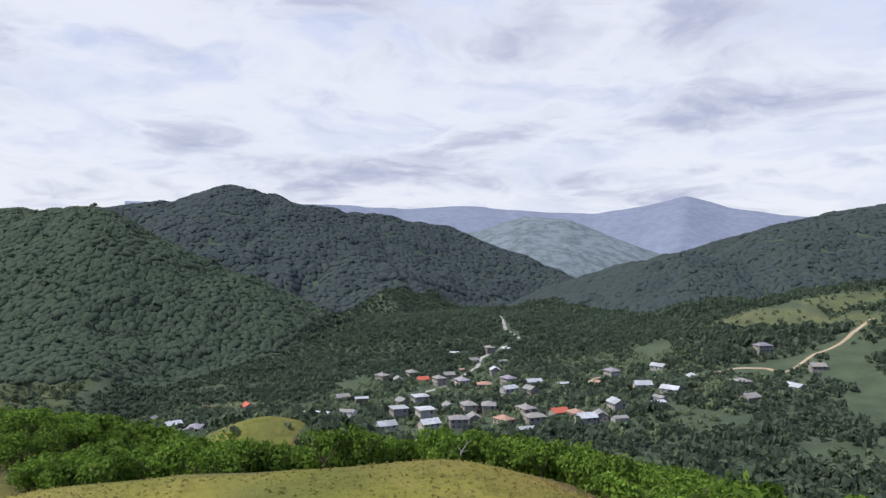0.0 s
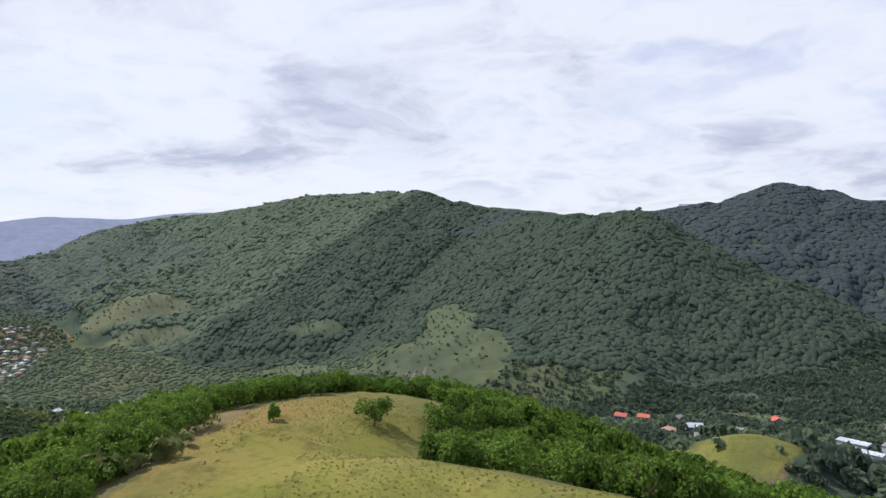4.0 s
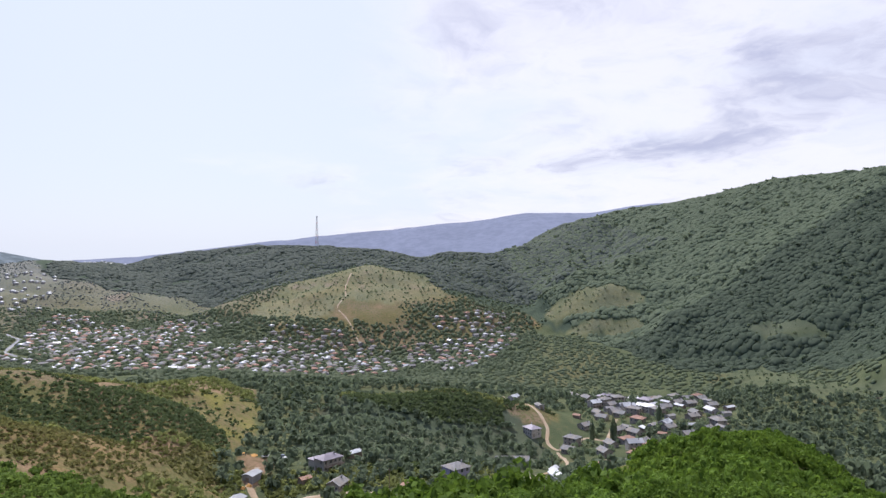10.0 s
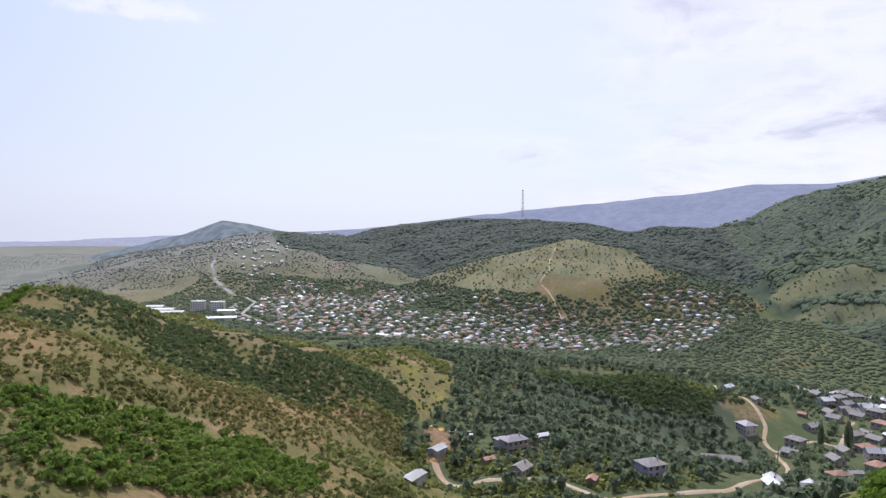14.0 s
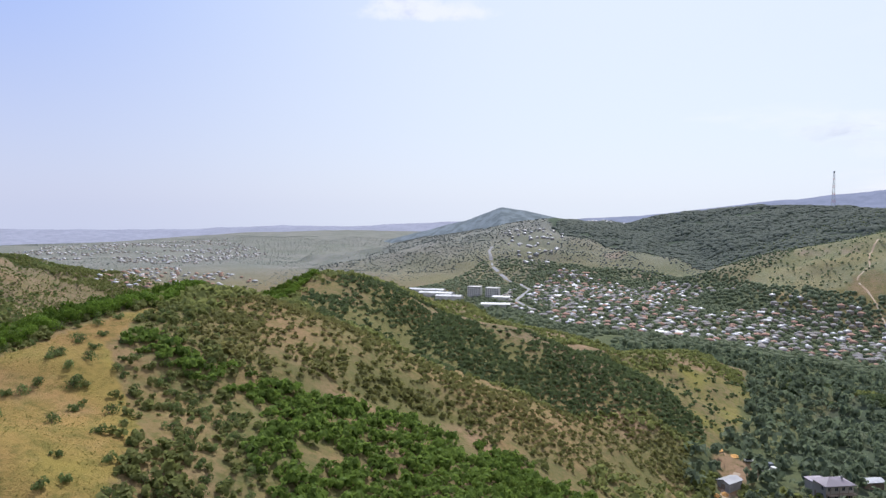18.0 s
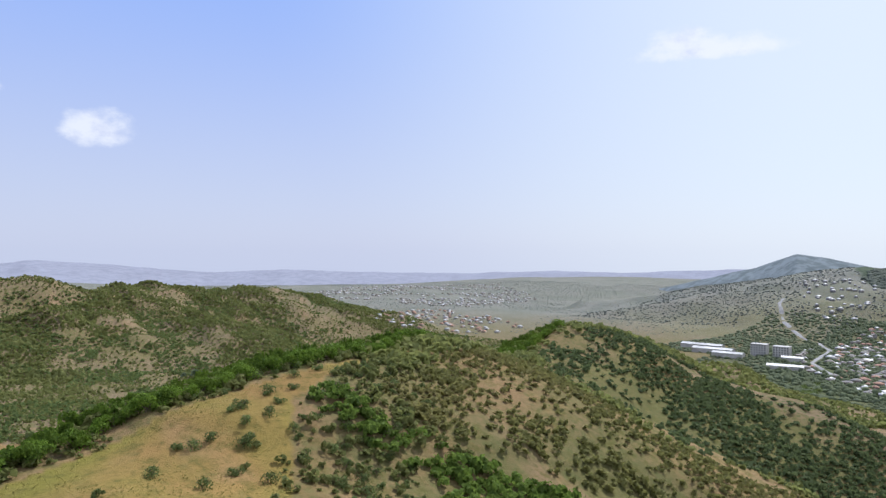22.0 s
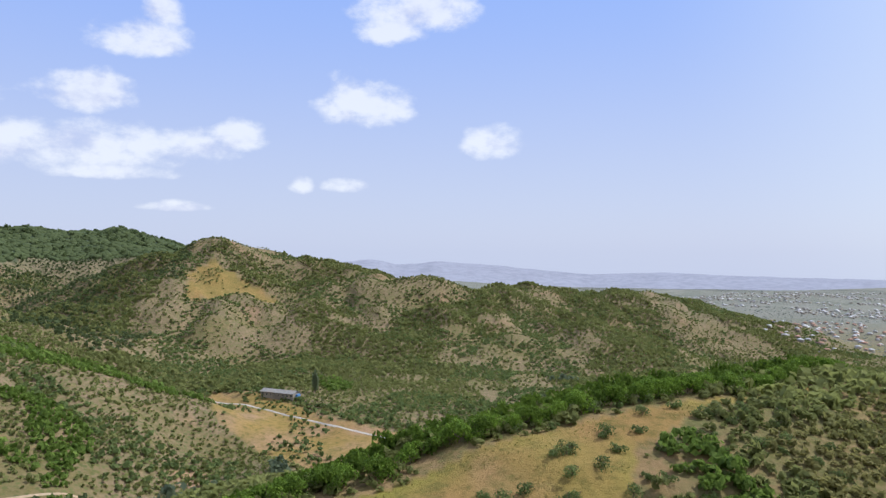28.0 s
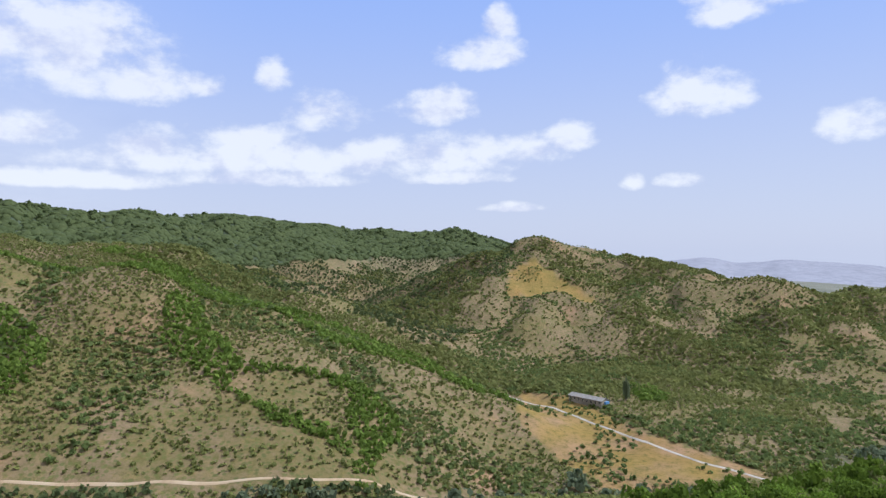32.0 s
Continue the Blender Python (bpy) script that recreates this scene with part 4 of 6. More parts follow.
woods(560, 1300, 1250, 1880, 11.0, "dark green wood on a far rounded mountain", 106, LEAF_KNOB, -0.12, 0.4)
woods(-1850, -1150, -520, 640, 5.6, "haze-dulled green wood over the hill below the mast", 107, LEAF_MAST, -0.12, 0.52)
ALL_ROADS = [line for line in ROAD_LINES]


def clear_of_roads(x, y, gap):
    out = np.ones(x.shape, bool)
    for line in ALL_ROADS:
        out &= edge_distance(x, y, line) > gap
    return out


LUSH_BANDS = [[(339, -534), (257, -515), (176, -512), (115, -511), (70, -519), (24, -490), (3, -450)], [(165, -385), (149, -366), (125, -354), (110, -341), (77, -333), (49, -329), (31, -315)],
              [(120, -349), (95, -365), (70, -375)], [(236, -338), (207, -324), (195, -301)], [(-39, -709), (-60, -600), (-75, -520)], [(60, -380), (40, -352), (36, -325)], [(380, -330), (292, -386), (211, -408), (162, -419), (110, -431), (59, -441), (20, -446)]]
# shrubs on the long crest and the spurs below it
x, y = jittered(-500, 10, -260, 150, 1.9, 201)
thick, fine = fbm(x, y, 34, 81, 3), fbm(x, y, 9, 82, 2)
free = (~open_land(x, y) | inside(x, y, SPECKLED)) & clear_of_roads(x, y, 4) & (y < 60 + 0.3 * (-200 - x)) & ~inside(x, y, HILL_MEADOW) & (is_scrub(x, y) | (x > -300)) & ~inside(x, y, BARE_STRIP)
ruffle = 9 * (fbm(x, y, 14, 84, 2) - 0.5)
in_gully = inside(x + ruffle, y - ruffle, GULLY) & (fine > 0.30)
in_sunny = inside(x + ruffle, y - ruffle, SUNNY_SPUR) & ~in_gully
in_dark = (inside(x + ruffle, y - ruffle, DARK_SLOPE) | inside(x, y, DARK_HILL)) & ~in_gully & ~in_sunny
in_grass = inside(x + ruffle, y + ruffle, GRASS_SLOPE) & ~in_dark & ~in_gully & ~in_sunny
other = ~(in_gully | in_sunny | in_dark | in_grass)
g = np.random.default_rng(5)
luck = g.uniform(size=x.size)
near = np.hypot(x, y) < 215
pick = free & in_sunny & (luck < np.clip(0.75 + 1.6 * (thick - 0.5) + 1.6 * (fine - 0.5), 0.3, 1.0)) & near
spread("scrub", TUFTS, x[pick], y[pick], g.uniform(0.55, 1.2, pick.sum()) * np.where(fine[pick] > 0.6, 1.4, 1.0), LEAF_OLIVE, "olive low shrubs packed over a sunny dry spur", "shrubs", 0.95, 0.15, 202)
pick = free & in_sunny & (luck < np.clip(0.75 + 1.6 * (thick - 0.5) + 1.6 * (fine - 0.5), 0.3, 1.0)) & ~near
spread("scrub", WOOD_TUFTS, x[pick], y[pick], g.uniform(0.6, 1.2, pick.sum()), LEAF_OLIVE, "olive shrubs over the far end of a dry spur", "shrubs", 0.95, 0.15, 203)
on_hill = inside(x, y, DARK_HILL)
pick = free & in_dark & (luck < np.where(on_hill, 0.85, np.clip(0.5 + 2.6 * (thick - 0.5), 0.12, 0.8)))
spread("thicket", WOOD_TUFTS, x[pick], y[pick], g.uniform(0.8, 1.7, pick.sum()) * np.where(on_hill[pick], 1.3, 1.0), LEAF_DARK, "dark green dense bushes over a shaded hillside", "thicket", 0.95, 0.2, 206)
pick = free & in_gully & (luck < 0.5)
spread("thicket", LUSH, x[pick], y[pick], g.uniform(1.1, 2.3, pick.sum()), LEAF_GREEN, "bright green thicket filling a gully", "thicket", 1.0, 0.2, 204)
pick = free & in_grass & (luck < 0.10)
spread("scrub", WOOD_TUFTS, x[pick], y[pick], g.uniform(0.7, 1.5, pick.sum()), LEAF_DARK, "single dark bushes dotted over a grassy slope", "shrubs", 1.0, 0.15, 205)
pick = free & other & near & (luck < np.clip(0.5 + 2.4 * (thick - 0.5) + 2.2 * (fine - 0.5), 0.06, 0.9))
spread("scrub", TUFTS, x[pick], y[pick], g.uniform(0.5, 1.35, pick.sum()) * np.where(thick[pick] > 0.55, 1.35, 1.0), LEAF_BUSH, "grey-green low shrubs dotted over dry grass", "shrubs", 0.95, 0.15, 207)
pick = free & other & ~near & (luck < np.clip(0.5 + 2.4 * (thick - 0.5), 0.15, 0.8))
spread("scrub", FAR_TUFTS, x[pick], y[pick], g.uniform(0.8, 1.7, pick.sum()), LEAF_BUSH, "dull green shrubs on a brown spur", "shrubs", 0.95, 0.15, 208)
# dense bushes on the far side of the dark hill
x, y = jittered(-600, -440, -120, 170, 3.2, 209)
keep = (crest_of("dark_hill", x, y) > valley_z(x, y) + 2) & clear_of_roads(x, y, 5) & ~open_land(x, y) & ~inside(x, y, DARK_HILL) & ~inside(x, y, GRASS_SLOPE) & (fbm(x, y, 40, 89, 3) > 0.4)
spread("thicket", WOOD_TUFTS, x[keep], y[keep], g.uniform(1.1, 2.2, keep.sum()), LEAF_DARK, "dark green bushes behind a low hill", "thicket", 0.95, 0.2, 221)
# scrub on the southern hills
x, y = jittered(-170, 470, -560, -255, 2.2, 207)
thick = fbm(x, y, 45, 83, 3)
lush = np.zeros(x.shape, bool)
for band in LUSH_BANDS:
    lush |= edge_distance(x, y, band) < 5.5 + 24 * (thick - 0.42)
keep = ~open_land(x, y) & clear_of_roads(x, y, 4)
some = keep & ~lush & (g.uniform(size=x.size) < np.clip(0.74 + 2.4 * (thick - 0.5), 0.4, 1.0))
spread("scrub", FAR_TUFTS, x[some], y[some], g.uniform(0.55, 1.35, some.sum()), LEAF_BUSH, "grey-green shrubs on a dry slope above the road", "shrubs", 0.95, 0.15, 208)
spread("thicket", FAR_TUFTS, x[keep & lush], y[keep & lush], g.uniform(1.0, 1.9, (keep & lush).sum()), LEAF_GREEN, "bright green trees in a gully of the dry slope", "thicket", 1.1, 0.2, 209)
x, y = jittered(-760, 330, -1100, -520, 3.3, 210)
thick = fbm(x, y, 70, 85, 3)
keep = (~open_land(x, y) | (inside(x, y, DRY_PATCHES[2]) & (fbm(x, y, 16, 94, 2) > 0.5))) & clear_of_roads(x, y, 5) & ~is_wood(x, y)
some = keep & (g.uniform(size=x.size) < np.clip(0.68 + 2.4 * (thick - 0.5), 0.38, 1.0))
spread("scrub", FAR_TUFTS, x[some], y[some], g.uniform(0.65, 1.45, some.sum()) * np.where(thick[some] > 0.55, 1.7, 1.1), LEAF_BUSH, "dull green shrubs over distant dry hills", "shrubs", 0.95, 0.15, 211)
x, y = jittered(90, 760, -1350, -530, 4.4, 212)
keep = ~is_wood(x, y) & ~open_land(x, y) & (fbm(x, y, 60, 86, 3) > 0.42) & (y < -560 - 0.25 * (x - 100))
spread("scrub", FAR_TUFTS, x[keep], y[keep], g.uniform(1.0, 2.2, keep.sum()), LEAF_DARK, "green bushes below a wooded ridge", "shrubs", 1.0, 0.15, 213)
x, y = jittered(-760, 360, -1100, -260, 4.6, 231)
fold = 1 - np.abs(2 * fbm(x, y, 110, 21, 3) - 1)
rill = 1 - np.abs(2 * fbm(x, y, 62, 27, 3) - 1)
keep = ((fold > 0.93 - 0.16 * fbm(x, y, 30, 91, 3)) | ((rill > 0.95) & (y < -560))) & ~open_land(x, y) & clear_of_roads(x, y, 6) & ~is_wood(x, y)
spread("thicket", WOOD_TUFTS, x[keep], y[keep], g.uniform(1.1, 2.4, keep.sum()), LEAF_FOLD, "green thickets filling the folds of dry hills", "thicket", 0.9, 0.1, 232, True)
# trees along the valley road
x, y = jittered(-20, 300, -350, -200, 3.4, 513)
road_gap = edge_distance(x, y, ROAD_LINES[0])
keep = (road_gap > 2.6) & (road_gap < 15) & (y > np.interp(x, [-10, 54, 130, 190, 260], [-345, -300, -273, -250, -225])) & (fbm(x, y, 24, 514, 2) > 0.42)
spread("roadside_trees", WOOD_TUFTS, x[keep], y[keep], g.uniform(1.2, 2.4, keep.sum()), LEAF_DARK, "dark green bushy trees along the valley road", "trees", 1.1, 0.1, 515)
# trees over the plain
x, y = jittered(-2700, -450, -2700, -620, 15.0, 233)
keep = (fbm(x, y, 220, 93, 4) > 0.46) & ~is_wood(x, y) & ~is_scrub(x, y)
spread("plain_trees", CROWNS, x[keep], y[keep], g.uniform(1.2, 2.8, keep.sum()), LEAF_PLAIN, "haze-greyed green trees and hedges scattered over the plain", "trees", 0.36, 0.1, 234, True)
# gardens, orchards and hedges of the valley
x, y = jittered(-1250, 480, -560, 1150, 7.2, 214)
thick = fbm(x, y, 90, 87, 3)
keep = ~is_wood(x, y) & ~is_scrub(x, y) & ~open_land(x, y) & clear_of_roads(x, y, 6) & (np.hypot(x - 30, y) > 150) & (edge_distance(x, y, [(-30, 48), (-118, 101), (-200, 165)]) > 34) & ((thick > 0.38) | (y > 620)) & ~((y < -370) & (x > -170))
VALLEY_X, VALLEY_Y, VALLEY_SIZE = x[keep], y[keep], g.uniform(1.7, 4.0, keep.sum())
x, y = jittered(-1700, -950, -500, 700, 7.5, 216)
keep = is_scrub(x, y) & ~open_land(x, y) & (fbm(x, y, 90, 88, 3) > 0.42)
spread("scrub", SMALL_SHELLS, x[keep], y[keep], g.uniform(1.2, 2.8, keep.sum()), LEAF_VALLEY, "dull green trees and bushes over far hills", "shrubs", 0.9, 0.1, 217)

x, y = jittered(-1750, -1150, -950, 20, 7.0, 235)
keep = ~is_wood(x, y) & ~is_scrub(x, y) & ~open_land(x, y) & clear_of_roads(x, y, 6) & (fbm(x, y, 70, 99, 3) > 0.4) & (g.uniform(size=x.size) < 0.75)
spread("slope_trees", CROWNS, x[keep], y[keep], g.uniform(1.0, 2.4, keep.sum()), LEAF_PLAIN, "haze-greyed green trees over the slope behind the town", "trees", 0.6, 0.1, 236, True)

# bushes dotted over the meadows and fields
x, y = jittered(-1350, 430, -60, 640, 9.0, 219)
keep = np.zeros(x.shape, bool)
for poly in OPEN[2:]:
    keep |= inside(x, y, poly)
keep &= g.uniform(size=x.size) < np.where(x > 100, 0.9, 0.7)
spread("scrub", FAR_TUFTS, x[keep], y[keep], g.uniform(0.9, 2.2, keep.sum()), LEAF_VALLEY, "single green bushes dotted over meadows", "shrubs", 1.0, 0.1, 220)

# tufts of grass over the two hilltop meadows, shrubs in the farm field
BLADES = [leaf_cloud(390 + k, 6, 2, 0.5) for k in range(4)]
x, y = jittered(-12, 105, -72, 46, 0.85, 223)
keep = inside(x, y, HILL_MEADOW) & (fbm(x, y, 9, 95, 3) > 0.42)
spread("meadow_grass", BLADES, x[keep], y[keep], g.uniform(0.1, 0.25, keep.sum()), GRASS_TUFT, "yellow-green tufts of grass on the hill meadow", "grass", 0.7, 0.3, 224)
x, y = jittered(-165, 0, -178, -70, 1.0, 225)
keep = inside(x, y, LONG_MEADOW) & (fbm(x, y, 9, 96, 3) > 0.46)
spread("meadow_grass", BLADES, x[keep], y[keep], g.uniform(0.1, 0.28, keep.sum()), GRASS_TUFT, "straw-coloured tufts of grass on the long meadow", "grass", 0.7, 0.3, 226)
x, y = jittered(-130, 15, -535, -360, 4.5, 227)
keep = inside(x, y, FARM_FIELD) & clear_of_roads(x, y, 3) & (fbm(x, y, 25, 97, 3) > 0.55)
spread("scrub", FAR_TUFTS, x[keep], y[keep], g.uniform(0.7, 1.7, keep.sum()), LEAF_FOLD, "single green bushes in the dry farm field", "shrubs", 1.0, 0.1, 228)


# ---- houses ----
STONE = two_tone("stone_wall", (0.34, 0.30, 0.25), (0.26, 0.23, 0.195), 1.2, bump=0.4)
PLASTER = two_tone("pale_plaster", (0.44, 0.405, 0.35), (0.34, 0.315, 0.28), 0.7, bump=0.15)
LILAC = two_tone("lilac_plaster", (0.36, 0.33, 0.42), (0.30, 0.28, 0.36), 0.8, bump=0.15)
BLOCKWORK = two_tone("grey_block", (0.36, 0.35, 0.34), (0.28, 0.27, 0.27), 1.0, bump=0.3)
SLATE = two_tone("grey_fibre_sheet", (0.26, 0.255, 0.25), (0.185, 0.18, 0.18), 0.8, bump=0.2, c=(0.26, 0.23, 0.20), big=0.3)
WHITE_SHEET = two_tone("pale_metal_sheet", (0.50, 0.51, 0.53), (0.36, 0.365, 0.38), 0.5, 0.45, 0.4, 0.1)
RED_SHEET = two_tone("red_roof_sheet", (0.50, 0.12, 0.07), (0.42, 0.10, 0.06), 0.6, 0.6, 0.3, 0.1)
RUST_SHEET = two_tone("rusty_roof_sheet", (0.40, 0.24, 0.17), (0.30, 0.19, 0.15), 0.7, bump=0.2)
PURPLE_SHEET = two_tone("mauve_roof_sheet", (0.30, 0.27, 0.31), (0.25, 0.22, 0.26), 0.7, 0.6, 0.3, 0.1)
BLUE_SHEET = two_tone("blue_sheet", (0.10, 0.25, 0.5), (0.08, 0.2, 0.42), 0.7, 0.6, 0.3, 0.1)
TIMBER = two_tone("weathered_timber", (0.25, 0.20, 0.15), (0.18, 0.14, 0.11), 2.0)
CONCRETE = two_tone("concrete", (0.55, 0.54, 0.52), (0.46, 0.45, 0.44), 0.6, bump=0.2)
STEEL = two_tone("galvanised_steel", (0.55, 0.56, 0.58), (0.45, 0.46, 0.48), 1.0, 0.5, 0.5, 0.05)
RED_STEEL = two_tone("red_steel", (0.6, 0.12, 0.08), (0.5, 0.1, 0.07), 1.0, 0.5, 0.4, 0.05)
RUBBER = two_tone("tyre_rubber", (0.03, 0.03, 0.03), (0.05, 0.05, 0.05), 3.0)
CAR_DARK = two_tone("dark_car_paint", (0.05, 0.07, 0.10), (0.06, 0.08, 0.12), 2.0, 0.3, 0.5, 0.02)
CAR_PALE = two_tone("pale_car_paint", (0.6, 0.6, 0.58), (0.55, 0.55, 0.53), 2.0, 0.3, 0.5, 0.02)
SAND = two_tone("ochre_sand", (0.75, 0.42, 0.14), (0.62, 0.34, 0.12), 1.5, bump=0.5)
TILLED = two_tone("tilled_soil", (0.13, 0.10, 0.085), (0.18, 0.14, 0.11), 1.5, bump=0.6)
m_glass, n_glass, l_glass, s_glass = material("window_glass", 0.08, 0.6)
s_glass.inputs["Base Color"].default_value = (0.03, 0.04, 0.05, 1)
GLASS = m_glass


def box(bm, x0, x1, y0, y1, z0, z1):
    v = [bm.verts.new(p) for p in ((x0, y0, z0), (x1, y0, z0), (x1, y1, z0), (x0, y1, z0), (x0, y0, z1), (x1, y0, z1), (x1, y1, z1), (x0, y1, z1))]
    for f in ((0, 3, 2, 1), (4, 5, 6, 7), (0, 1, 5, 4), (1, 2, 6, 5), (2, 3, 7, 6), (3, 0, 4, 7)):
        bm.faces.new([v[i] for i in f])


def a_box(*args):
    bm = bmesh.new()
    box(bm, *args)
    return bm


def gable_wall(w, l, h, rise):
    """Walls of a house along y, with gable ends; the foot goes 2 m into the slope."""
    bm = bmesh.new()
    ring = [(-w / 2, -2), (w / 2, -2), (w / 2, h), (0, h + rise), (-w / 2, h)]
    a = [bm.verts.new((x, -l / 2, z)) for x, z in ring]
    b = [bm.verts.new((x, l / 2, z)) for x, z in ring]
    bm.faces.new(a)
    bm.faces.new(b[::-1])
    for i in range(5):
        j = (i + 1) % 5
        bm.faces.new((a[j], a[i], b[i], b[j]))
    bmesh.ops.recalc_face_normals(bm, faces=bm.faces)
    return bm


def gable_roof(w, l, h, rise, over=0.5, thick=0.16):
    bm = bmesh.new()
    k = rise / (w / 2)
    e, z = w / 2 + over, h - over * k + 0.06
    top = h + rise + 0.06
    ring = [(-e, z), (0, top), (e, z), (e, z + thick), (0, top + thick), (-e, z + thick)]
    a = [bm.verts.new((x, -l / 2 - over, q)) for x, q in ring]
    b = [bm.verts.new((x, l / 2 + over, q)) for x, q in ring]
    bm.faces.new(a)
    bm.faces.new(b[::-1])
    for i in range(6):
        j = (i + 1) % 6
        bm.faces.new((a[j], a[i], b[i], b[j]))
    bmesh.ops.recalc_face_normals(bm, faces=bm.faces)
    return bm


def hip_roof(w, l, h, rise, over=0.6, thick=0.16):
    bm = bmesh.new()
    e, f, r = w / 2 + over, l / 2 + over, max(0.3, (l - w) / 2)
    low = [bm.verts.new(p) for p in ((-e, -f, h), (e, -f, h), (e, f, h), (-e, f, h))]
    mid = [bm.verts.new((v.co.x, v.co.y, h + thick)) for v in low]
    p, q = bm.verts.new((0, -r, h + rise)), bm.verts.new((0, r, h + rise))
    bm.faces.new(low[::-1])
    for i in range(4):
        bm.faces.new((low[i], low[(i + 1) % 4], mid[(i + 1) % 4], mid[i]))
    bm.faces.new((mid[0], mid[1], p))
    bm.faces.new((mid[2], mid[3], q))
    bm.faces.new((mid[1], mid[2], q, p))
    bm.faces.new((mid[3], mid[0], p, q))
    return bm


def window(parent, side, along, sill, wide, high, face):
    """A glazed window with a frame, on the wall at x = +-face (side 'x') or y = +-face (side 'y')."""
    s = 1 if face > 0 else -1
    a, b, z0, z1 = along - wide / 2, along + wide / 2, sill, sill + high
    put = (lambda d0, d1, u0, u1, w0, w1: (min(d0, d1), max(d0, d1), u0, u1, w0, w1)) if side == "x" else (lambda d0, d1, u0, u1, w0, w1: (u0, u1, min(d0, d1), max(d0, d1), w0, w1))
    bm = bmesh.new()
    for u0, u1, w0, w1 in ((a - 0.1, a, z0 - 0.1, z1 + 0.1), (b, b + 0.1, z0 - 0.1, z1 + 0.1), (a, b, z0 - 0.1, z0), (a, b, z1, z1 + 0.1), (along - 0.04, along + 0.04, z0, z1)):
        box(bm, *put(face + s * 0.003, face + s * 0.08, u0, u1, w0, w1))
    frame_ob = part("window", bm, PLASTER, parent)
    part("pane", a_box(*put(face + s * 0.003, face + s * 0.03, a, b, z0, z1)), GLASS, frame_ob)


def house(w, l, h, rise, roof_mat, wall_mat, label, hip=False, rows=1, per_side=3, chimney=True, porch=False, simple=False, category="house"):
    w, l, h, rise = 0.84 * w, 0.84 * l, 0.92 * h, 0.9 * rise
    top = tagged(new("house"), label, category, "village houses")
    part("wall", a_box(-w / 2, w / 2, -l / 2, l / 2, -2, h) if hip else gable_wall(w, l, h, rise), wall_mat, top)
    part("roof", (hip_roof if hip else gable_roof)(w, l, h, rise), roof_mat, top)
    storey = h / rows
    for r in range(rows):
        for side in (-1, 1):
            for k in range(per_side if not simple else 2):
                n = per_side if not simple else 2
                window(top, "x", (k + 0.5) / n * l - l / 2, r * storey + 0.95, 1.1, 1.3, side * w / 2)
        if not simple:
            window(top, "y", 0.25 * w, r * storey + 0.95, 1.0, 1.3, -l / 2)
            window(top, "y", -0.25 * w, r * storey + 0.95, 1.0, 1.3, l / 2)
    part("door", a_box(-0.28 * w - 0.45, -0.28 * w + 0.45, -l / 2 - 0.06, -l / 2 - 0.003, 0.0, 2.05), TIMBER, top)
    if chimney:
        part("chimney", a_box(0.12 * w, 0.12 * w + 0.5, 0.2 * l, 0.2 * l + 0.5, h, h + rise + 0.7), BLOCKWORK, top)
    if porch:
        bm = bmesh.new()
        box(bm, w / 2 + 0.003, w / 2 + 2.2, -l / 2, l / 2, h * 0.48, h * 0.48 + 0.14)
        for k in range(4):
            q = -l / 2 + 0.2 + k * (l - 0.4) / 3
            box(bm, w / 2 + 2.0, w / 2 + 2.15, q - 0.08, q + 0.08, -2, h)
        box(bm, w / 2 + 2.02, w / 2 + 2.12, -l / 2, l / 2, h * 0.48 + 0.9, h * 0.48 + 0.98)
        part("balcony", bm, TIMBER, top)
    return top


def shed(w, l, h, roof_mat, wall_mat, label, rise=0.8, category="shed"):
    w, l = 0.88 * w, 0.88 * l
    top = tagged(new("shed"), label, category, "village sheds")
    part("wall", gable_wall(w, l, h, rise), wall_mat, top)
    part("roof", gable_roof(w, l, h, rise, 0.4), roof_mat, top)
    part("door", a_box(-0.9, 0.9, -l / 2 - 0.06, -l / 2 - 0.003, 0, min(2.2, h - 0.1)), TIMBER, top)
    return top


MODELS = [
    house(8.5, 11, 5.6, 2.0, SLATE, STONE, "two-storey stone house with grey hipped sheet roof", True, 2, 3, True, True),
    house(8, 11, 5.2, 2.0, WHITE_SHEET, PLASTER, "two-storey plastered house with pale metal roof", False, 2, 3, True, True),
    house(7.5, 10, 3.2, 1.9, SLATE, STONE, "single-storey stone house with grey sheet roof", False, 1, 3, True),
    house(7.5, 12, 3.2, 1.8, WHITE_SHEET, BLOCKWORK, "low block house with pale metal roof", False, 1, 3, True),
    house(8, 10, 3.4, 2.0, RED_SHEET, PLASTER, "plastered house with bright red sheet roof", False, 1, 3, True),
    house(8, 11, 3.3, 2.0, RUST_SHEET, STONE, "stone house with rusty brown sheet roof", True, 1, 3, True),
    house(9, 12, 5.4, 2.2, PURPLE_SHEET, PLASTER, "two-storey pale house with mauve hipped roof", True, 2, 4, True),
    shed(5, 8, 2.6, SLATE, BLOCKWORK, "grey block shed with fibre sheet roof"),
    shed(5, 9, 2.6, WHITE_SHEET, TIMBER, "timber shed with pale metal roof"),
    shed(4, 6, 2.4, RUST_SHEET, TIMBER, "small timber shed with rusty roof"),
]
HOUSES = []
SETTLED = set()


def settle(model, m):
    """The model itself at its first place, a copy at every later one."""
    if model.name in SETTLED:
        return copy_thing(model, m)
    SETTLED.add(model.name)
    model.matrix_basis = m
    return model


def place(model, x, y, turn):
    z = float(ground_z(np.array([x]), np.array([y]))[0])
    HOUSES.append((x, y))
    return settle(model, pose(x, y, z, 0, 0, turn))


